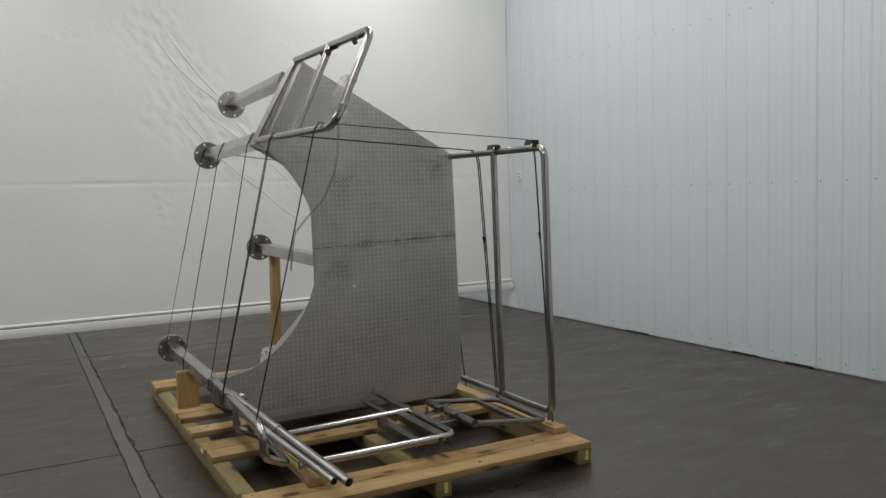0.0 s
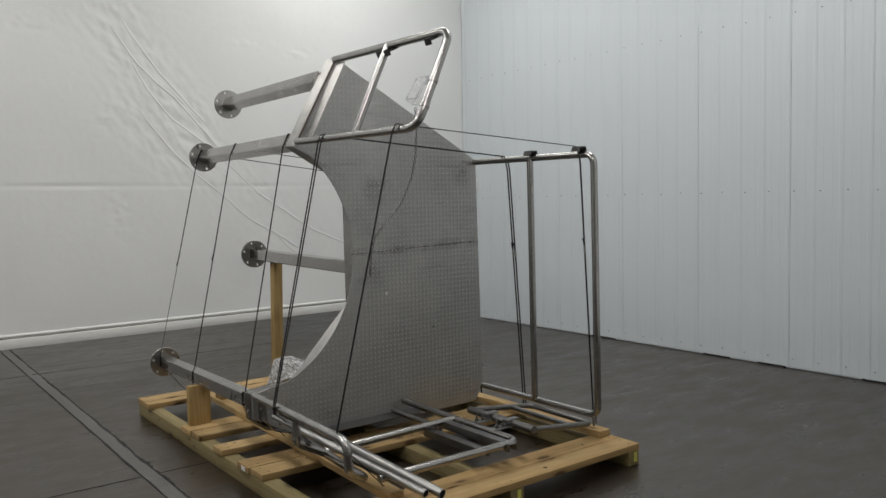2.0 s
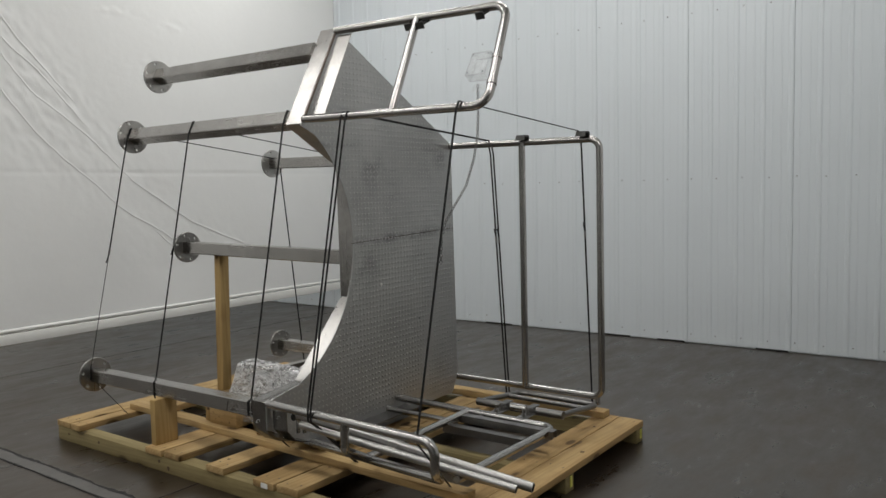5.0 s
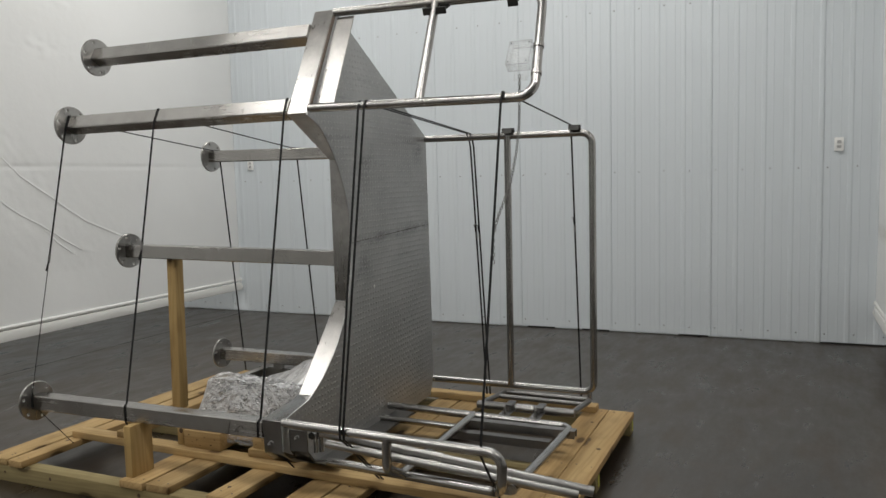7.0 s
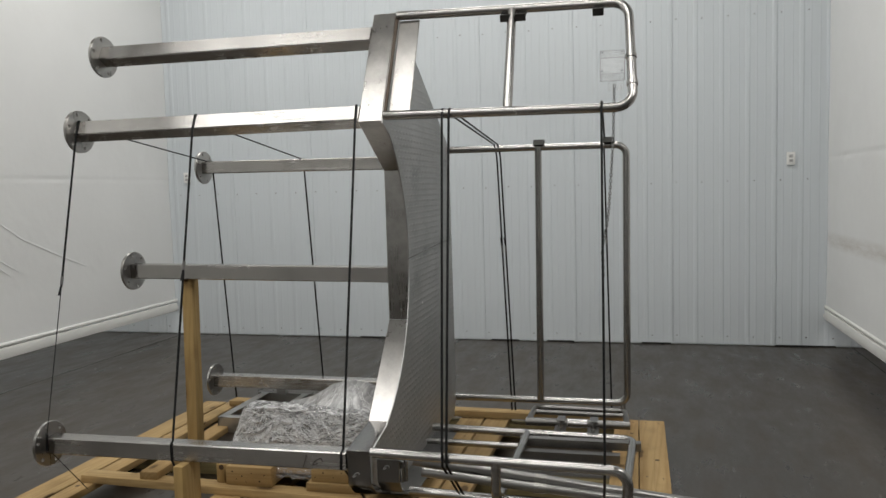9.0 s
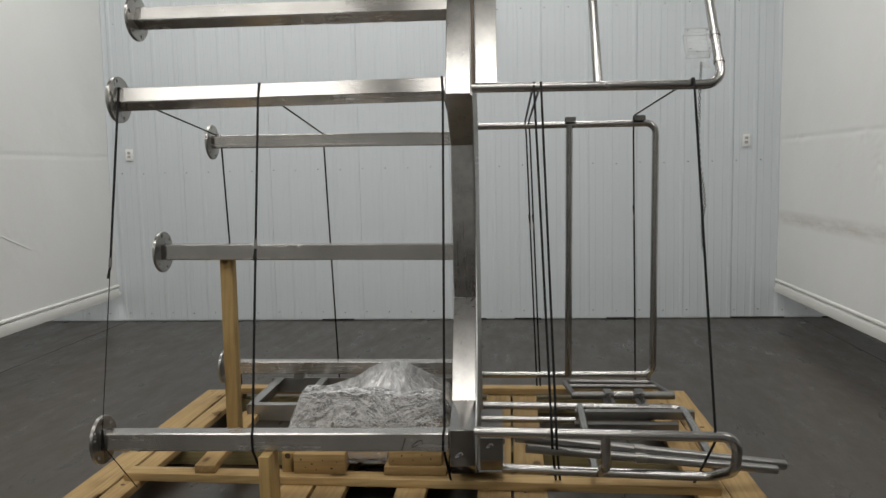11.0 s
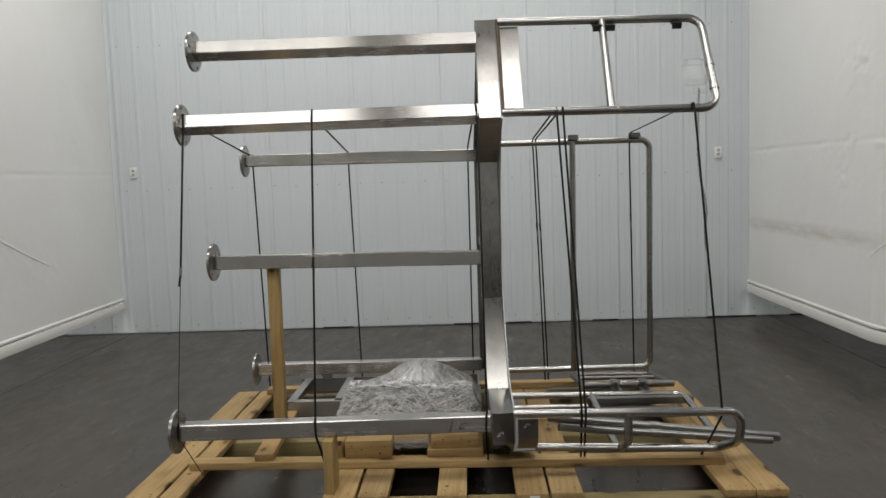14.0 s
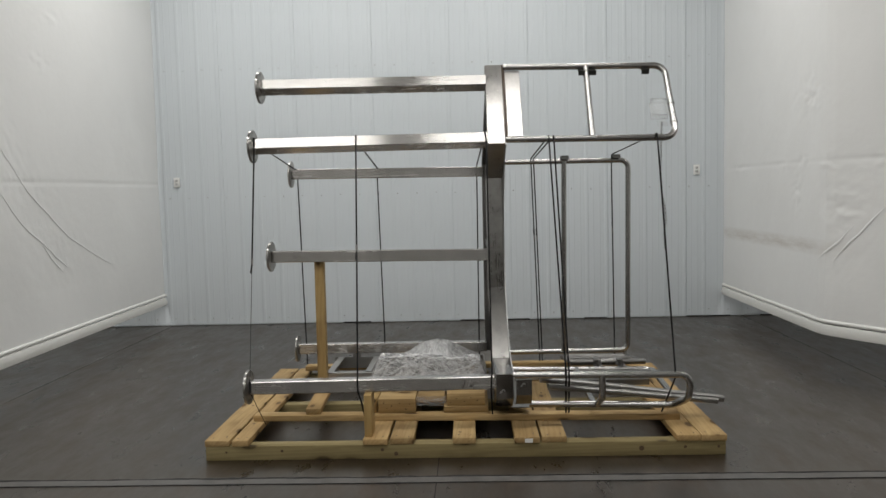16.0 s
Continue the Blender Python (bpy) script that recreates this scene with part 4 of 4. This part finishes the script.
def build_holder():
    """A clear open box clamped beside the upper rail's end tube."""
    h = thing("acrylic_box", (1.225, 3.93, 1.968), "small clear acrylic box clamped to a rail tube", "box")
    up = Vector((0.53, 0, 0.85)).normalized()
    out = Vector((-0.85, 0, 0.53)).normalized()
    o = Vector((1.225, 3.888, 1.968))
    across = Vector((0, 1, 0))

    def slab(p, u, v, n, lu, lv, t):
        bm = bmesh.new()
        c = [p, p + u * lu, p + u * lu + v * lv, p + v * lv]
        lo = [bm.verts.new(q) for q in c]
        hi = [bm.verts.new(q + n * t) for q in c]
        bm.faces.new(lo)
        bm.faces.new(hi[::-1])
        for k in range(4):
            bm.faces.new((lo[k], hi[k], hi[(k + 1) % 4], lo[(k + 1) % 4]))
        return bm

    for p, u, v, n, lu, lv in ((o, up, across, out, 0.125, 0.1), (o + out * 0.045, up, across, out, 0.125, 0.1), (o, up, out, across, 0.125, 0.045),
                               (o + across * 0.1, up, out, across, 0.125, 0.045), (o, across, out, up, 0.1, 0.045), (o + up * 0.122, across, out, up, 0.1, 0.045)):
        part("panel", slab(p, u, v, n, lu, lv, 0.003), ACRYLIC, h, smooth=0)
    for k in (0, 1):
        for j in (0, 1):
            q = o + across * 0.1 * k + out * 0.045 * j
            part("edge", sweep([q, q + up * 0.125], ring(0.0009, 6)), EDGE, h)
            q = o + up * 0.125 * k + out * 0.045 * j
            part("edge", sweep([q, q + across * 0.1], ring(0.0009, 6)), EDGE, h)
            part("screw", disc(o + across * (0.01 + 0.08 * k) + up * (0.012 + 0.1 * j) + out * 0.049, out, 0.0028, 0.004, 8), STEEL_DARK, h)
    part("flap", slab(o - up * 0.055 + across * 0.005, up, across, out, 0.055, 0.065, 0.003), ACRYLIC, h, smooth=0)


build_holder()


def build_chain():
    path = fillet([(1.20, 3.93, 1.94), (1.205, 3.934, 1.83), (1.2, 3.936, 1.73), (1.18, 3.943, 1.625), (1.12, 3.949, 1.5), (1.04, 3.953, 1.421), (0.975, 3.962, 1.345), (0.965, 3.976, 1.28), (0.952, 3.973, 1.165)], 0.05, 4)
    chain = thing("chain", (1.2, 3.93, 1.93), "thin bright steel chain hanging from the clear box", "chain")
    step, left = 0.0145, 0.0
    link = None
    k = 0
    for a, b in zip(path, path[1:]):
        length = (b - a).length
        s = left
        while s < length:
            q = (b - a).to_track_quat("Z", "Y").to_matrix().to_4x4()
            m = Matrix.Translation(a + (b - a) * (s / length) - Vector(chain.location)) @ q @ pose(0, 0, 0, 0, 0, 90 * (k % 2))
            if link is None:
                loop = [(0.0054 * math.cos(t), 0, 0.0092 * math.sin(t)) for t in np.linspace(0, 2 * math.pi, 11)]
                link = link_mesh("link", sweep(loop, ring(0.0018, 5), caps=False), STEEL_CHAIN, 60)
                ob = link
            else:
                ob = new("link", link.data)
            ob.parent = chain
            ob.matrix_local = m
            s += step
            k += 1
        left = s - length


build_chain()


# ---- loose tubes ----
def build_loose_tube(a, b, r, label):
    a, b = Vector(a), Vector(b)
    t = thing("steel_tube", b, label, "tube", group="loose tubes")
    part("tube", tube([a, b], r, n=18), STEEL_LOOSE, t)
    w = (b - a).normalized()
    part("bore", disc(b + w * 0.0008, w, r * 0.82, 0.001, 18), DARK_GAP, t)
    part("collar", tube([a + (b - a) * 0.42, a + (b - a) * 0.42 + w * 0.05], r * 1.14, n=18), STEEL_PLATE, t, "bright clamp collar")


build_loose_tube((0.815, 4.742, 0.424), (1.061, 3.594, 0.222), 0.0215, "long polished steel tube resting across the low rails")
build_loose_tube((0.79, 4.70, 0.386), (1.008, 3.645, 0.222), 0.0185, "thinner steel tube resting beside the long tube")


# ---- frame and wrapped bundle between the legs ----
def build_tray():
    t = thing("steel_tray_frame", (2.1, 5.7, 0.159), "dull grey steel channel frame lying on support boards", "frame")
    z0, z1, far = 0.159, 0.25, 2.365
    for name, b in (("side_bar", box(1.80, 1.812, 5.05, 6.21, z0, z1, 0.002)), ("side_bar", box(far - 0.012, far, 5.05, 6.24, z0, z1, 0.002)),
                    ("end_bar", box(1.80, far, 6.20, 6.212, z0, z1, 0.002)), ("end_bar", box(1.80, far, 5.05, 5.062, z0, z1, 0.002)),
                    ("cross_bar", box(1.81, far - 0.012, 5.885, 5.93, z1 - 0.05, z1, 0.002))):
        part(name, b, STEEL_TRAY, t)
    part("lip", box(1.80, far, 6.16, 6.20, z1 - 0.006, z1, 0.001), STEEL_TRAY, t)
    part("lip", box(1.812, 1.85, 5.06, 6.16, z1 - 0.006, z1, 0.001), STEEL_TRAY, t)
    part("stub", box(far - 0.05, far, 6.03, 6.09, z1, 0.288, 0.003), STEEL_TRAY, t)


build_tray()


def build_bundle():
    b = thing("wrapped_bundle", (1.6, 5.4, 0.25), "bundle of parts wrapped in crumpled clear stretch film", "bundle")
    x0, x1, y0, y1, zb = 1.245, 2.05, 5.045, 5.83, 0.25
    nx, ny = 150, 130
    rng = random.Random(5)

    def shapes(x, y):
        """The boxy front, and the tent-like sheet drawn up behind it."""
        u, v = x - x0, y - y0
        front = 0.207 * min(1.0, u / 0.05) - 0.5 * max(0.0, u - 0.16) - 0.3 * max(0.0, 0.1 - v) - 0.4 * max(0.0, y - 5.755) - 0.01 * math.sin(v * 8)
        over = y - 5.4
        drop = 0.25 * min(over, 0.11) + 0.62 * min(max(0.0, over - 0.11), 0.1) + 0.3 * max(0.0, over - 0.21) if over > 0 else 0.15 * min(-over, 0.08) + 0.5 * max(0.0, -over - 0.08)
        tent = 0.242 - drop - 0.42 * math.hypot(x - 1.85, 0.03)
        return front, tent

    def height(x, y):
        u, v = x - x0, y - y0
        front, tent = shapes(x, y)
        h = max(front, tent, 0.045)
        edge = min((x1 - x) / 0.1, v / 0.05, (y1 - y) / 0.07, u / 0.004)
        rise = max(0.0, min(1.0, edge)) ** 0.7
        if tent < front:
            h += 0.012 * noise.noise((x * 9, y * 9, 2.0)) + 0.011 * (noise.ridged_multi_fractal((x * 40, y * 9, 5.0), 0.9, 2.2, 4, 1.0, 2.0) - 1)
        else:
            # long soft folds that run up to the peak
            a = math.atan2(y - 5.4, x - 1.85)
            h += 0.007 * noise.noise((a * 5, 1.0, 2.0)) * min(1.0, math.hypot(x - 1.85, y - 5.4) * 6)
        return zb + 0.002 + max(0.0, h) * rise

    def place(x, y):
        z = height(x, y)
        near = max(0.0, 1.0 - (x - x0) / 0.12)
        sway = 0.12 * noise.noise((y * 4, z * 5, 9.0))
        pull = near * 0.014 * (noise.ridged_multi_fractal((y * 8, (z + sway) * 46, 3.0), 0.7, 2.1, 4, 1.0, 2.0) - 1.2)
        lean = 0.5 * max(0.0, y - 5.7) * max(0.0, 0.48 - z)
        return Vector((x - pull + 0.005 * noise.noise((x * 40, y * 40, 1.0)), y + lean + 0.005 * noise.noise((x * 40, y * 40, 7.0)), z + near * 0.004 * noise.noise((x * 60, y * 60, z * 60))))

    cols = [x0 + 0.075 * i / 70 for i in range(70)] + [x0 + 0.075 + (x1 - x0 - 0.075) * i / (nx - 70) for i in range(nx - 69)]
    lines = [y0 + (y1 - y0) * j / ny for j in range(ny + 1)]
    skins = []
    for taut in (False, True):
        bm = bmesh.new()
        made = {}
        for i in range(nx):
            for j in range(ny):
                f, t = shapes((cols[i] + cols[i + 1]) / 2, (lines[j] + lines[j + 1]) / 2)
                if (t >= f) != taut:
                    continue
                q = []
                for a, b2 in ((i, j), (i + 1, j), (i + 1, j + 1), (i, j + 1)):
                    if (a, b2) not in made:
                        made[a, b2] = bm.verts.new(place(cols[a], lines[b2]))
                    q.append(made[a, b2])
                bm.faces.new(q)
        skins.append(part("stretch_film", bm, FILM_TAUT if taut else FILM, b, "taut clear film drawn up to a peak" if taut else "crumpled glossy clear film", 180 if taut else 40))
    skin = skins[0]
    # gathered folds of the film, pulled round the load; white strands that imitate its glints
    folds = bmesh.new()
    for k in range(950):
        front = k % 9 < 8
        x = x0 + (rng.uniform(0.004, 0.055) if front else rng.uniform(0.08, 0.55))
        y = rng.uniform(y0 + 0.03, y1 - 0.05)
        a = rng.gauss(1.57, 0.45) if front else math.atan2(5.4 - y, 1.85 - x) + rng.gauss(0, 0.15)
        pts = []
        for step in range(rng.randint(4, 7)):
            if not (x0 + 0.003 < x < x1 - 0.05 and y0 + 0.02 < y < y1 - 0.02):
                break
            pts.append(place(x, y) + Vector((-0.001, 0, 0.001)))
            x, y = x + 0.013 * math.cos(a) * (0.35 if front else 1), y + 0.013 * math.sin(a)
            a += rng.gauss(0, 0.16)
        if len(pts) > 3:
            sweep(pts, ring(rng.uniform(0.0005, 0.001), 5), ref=(0.3, 0.2, 0.9), bm=folds)
    gathered = part("film_fold", folds, FILM_GLINT, skin, "white strands imitating glints on the film's gathered folds", 60)
    gathered["kind"] = "stuff"
    for x, y, w, d, h, turn in ((1.42, 5.45, 0.2, 0.55, 0.15, 3), (1.78, 5.4, 0.3, 0.42, 0.07, -14), (1.82, 5.41, 0.07, 0.1, 0.17, 25)):
        part("wrapped_part", box(x - w / 2, x + w / 2, y - d / 2, y + d / 2, zb, zb + h, 0.012, 2, Euler((0, 0, radians(turn)))), STEEL_DULL, b)
    part("wrapped_tail", box(1.12, 1.5, 5.325, 5.505, 0.208, 0.249, 0.006, 2), WOOD_Y, b, "board end under the film")
    tail = bmesh.new()
    rows = [[tail.verts.new((1.108 + 0.008 * noise.noise((y * 30, z * 90, 4.0)), y, z + 0.006 * noise.noise((y * 14, 2.0, 1.0)))) for y in np.linspace(5.318, 5.506, 32)] for z in np.linspace(0.19, 0.251, 14)]
    for lo, hi in zip(rows, rows[1:]):
        for k in range(31):
            tail.faces.new((lo[k], lo[k + 1], hi[k + 1], hi[k]))
    part("film_flap", tail, FILM_CLEAR, b, "clear film drawn over a board end", 180)
    part("wrapped_part", box(1.15, 1.5, 5.33, 5.5, 0.176, 0.186, 0.003, 1, Euler((radians(3), 0, 0))), STEEL_DARK, b, "dark plate under the bundle")


build_bundle()


# ---- straps ----
WIDE, EDGE_ON = rect(0.0098, 0.0036), rect(0.0030, 0.0030)


def build_strap(points, label, seals=(), twists=()):
    """A flat woven strap. twists: (from point, to point, fraction, end) where it turns edge-on for that end of the span."""
    s = thing("strap", points[0], label, "strap", group="black straps round the load")
    runs, run, section = [], [points[0]], WIDE
    for k, (a, b) in enumerate(zip(points, points[1:])):
        for i, f, first in twists:
            if i == k:
                mid = tuple(Vector(a).lerp(Vector(b), f))
                runs += [(run, WIDE), ([a, mid], EDGE_ON)] if first else [(run + [mid], WIDE), ([mid, b], EDGE_ON)]
                run = [mid] if first else [b]
        run.append(b)
    runs.append((run, WIDE))
    for run, section in runs:
        run = [q for k, q in enumerate(run) if k == 0 or (Vector(q) - Vector(run[k - 1])).length > 1e-4]
        if len(run) > 1:
            part("band", sweep(fillet(run, 0.006, 2), section, ref=(0, 1, 0)), STRAP, s, smooth=0)
    for a, b, f in seals:
        a, b = Vector(points[a]), Vector(points[b])
        q, w = a.lerp(b, f), (b - a).normalized()
        part("buckle", sweep([q - w * 0.02, q + w * 0.02], rect(0.0125, 0.006), ref=(0, 1, 0)), STEEL_DULL, s, "grey steel strap buckle")
        part("loose_end", sweep([q - w * 0.02, q - w * 0.07 + Vector((-0.006, 0.005, 0))], rect(0.0105, 0.002), ref=(0, 1, 0)), STRAP, s)


B = "black strap stretched between steel legs and the pallet"
R = "black strap stretched between guard rails and the pallet"
build_strap([(0.969, 6.44, 0.125), (0.79, 6.472, 0.362), (0.757, 6.47, 0.385), (0.762, 6.468, 0.46), (1.081, 6.473, 1.838), (1.1185, 6.484, 1.9115), (1.1905, 6.486, 1.8755),
             (2.268, 6.49, 1.748), (2.352, 6.488, 1.748), (2.354, 6.486, 1.665), (2.552, 6.505, 0.125)], B, ((3, 4, 0.5),), ((0, 1.0, True), (3, 0.48, True)))
build_strap([(0.81, 5.791, 0.125), (0.80, 5.791, 0.21), (0.77, 5.81, 0.32), (0.757, 5.825, 0.378), (0.757, 5.826, 0.45), (0.772, 5.826, 0.46), (1.069, 5.835, 1.839), (1.106, 5.838, 1.9115), (1.178, 5.844, 1.8755),
             (2.276, 5.85, 1.743), (2.36, 5.85, 1.742), (2.366, 5.86, 1.665), (2.556, 5.857, 0.125)], B, ((5, 6, 0.55),))
build_strap([(1.04, 5.025, 0.125), (0.80, 5.036, 0.37), (0.7565, 5.036, 0.385), (0.7565, 5.034, 0.456), (0.774, 5.03, 0.464), (1.052, 5.03, 1.84), (1.089, 5.036, 1.9125), (1.161, 5.042, 1.8765),
             (2.29, 5.08, 1.742), (2.375, 5.08, 1.738), (2.379, 5.08, 1.65), (2.556, 5.088, 0.125)], B)
for dy in (0.0, 0.03):
    build_strap([(1.02, 4.57 - dy * 0.6, 0.16), (0.78, 4.597 - dy * 0.6, 0.40), (0.742, 4.599 - dy * 0.6, 0.43), (0.742, 4.6 - dy * 0.6, 0.476), (1.072, 4.646 - dy, 1.845), (1.09, 4.646 - dy, 1.876), (1.11, 4.646 - dy, 1.87),
                 (2.385, 4.657 - dy * 0.7, 1.784), (2.413, 4.656 - dy * 0.7, 1.775), (2.43, 4.65 - dy * 0.7, 1.70), (2.50, 4.60 - dy * 0.7, 0.161)], R, ((9, 10, 0.35),))
build_strap([(1.005, 3.985, 0.162), (0.772, 3.968, 0.41), (0.745, 3.967, 0.44), (0.752, 3.966, 0.475), (1.098, 3.98, 1.835), (1.122, 3.98, 1.876), (1.15, 3.98, 1.872), (2.37, 4.02, 1.807), (2.415, 4.025, 1.80), (2.43, 4.024, 1.70), (2.50, 3.998, 0.161)],
            R, ((9, 10, 0.32),))
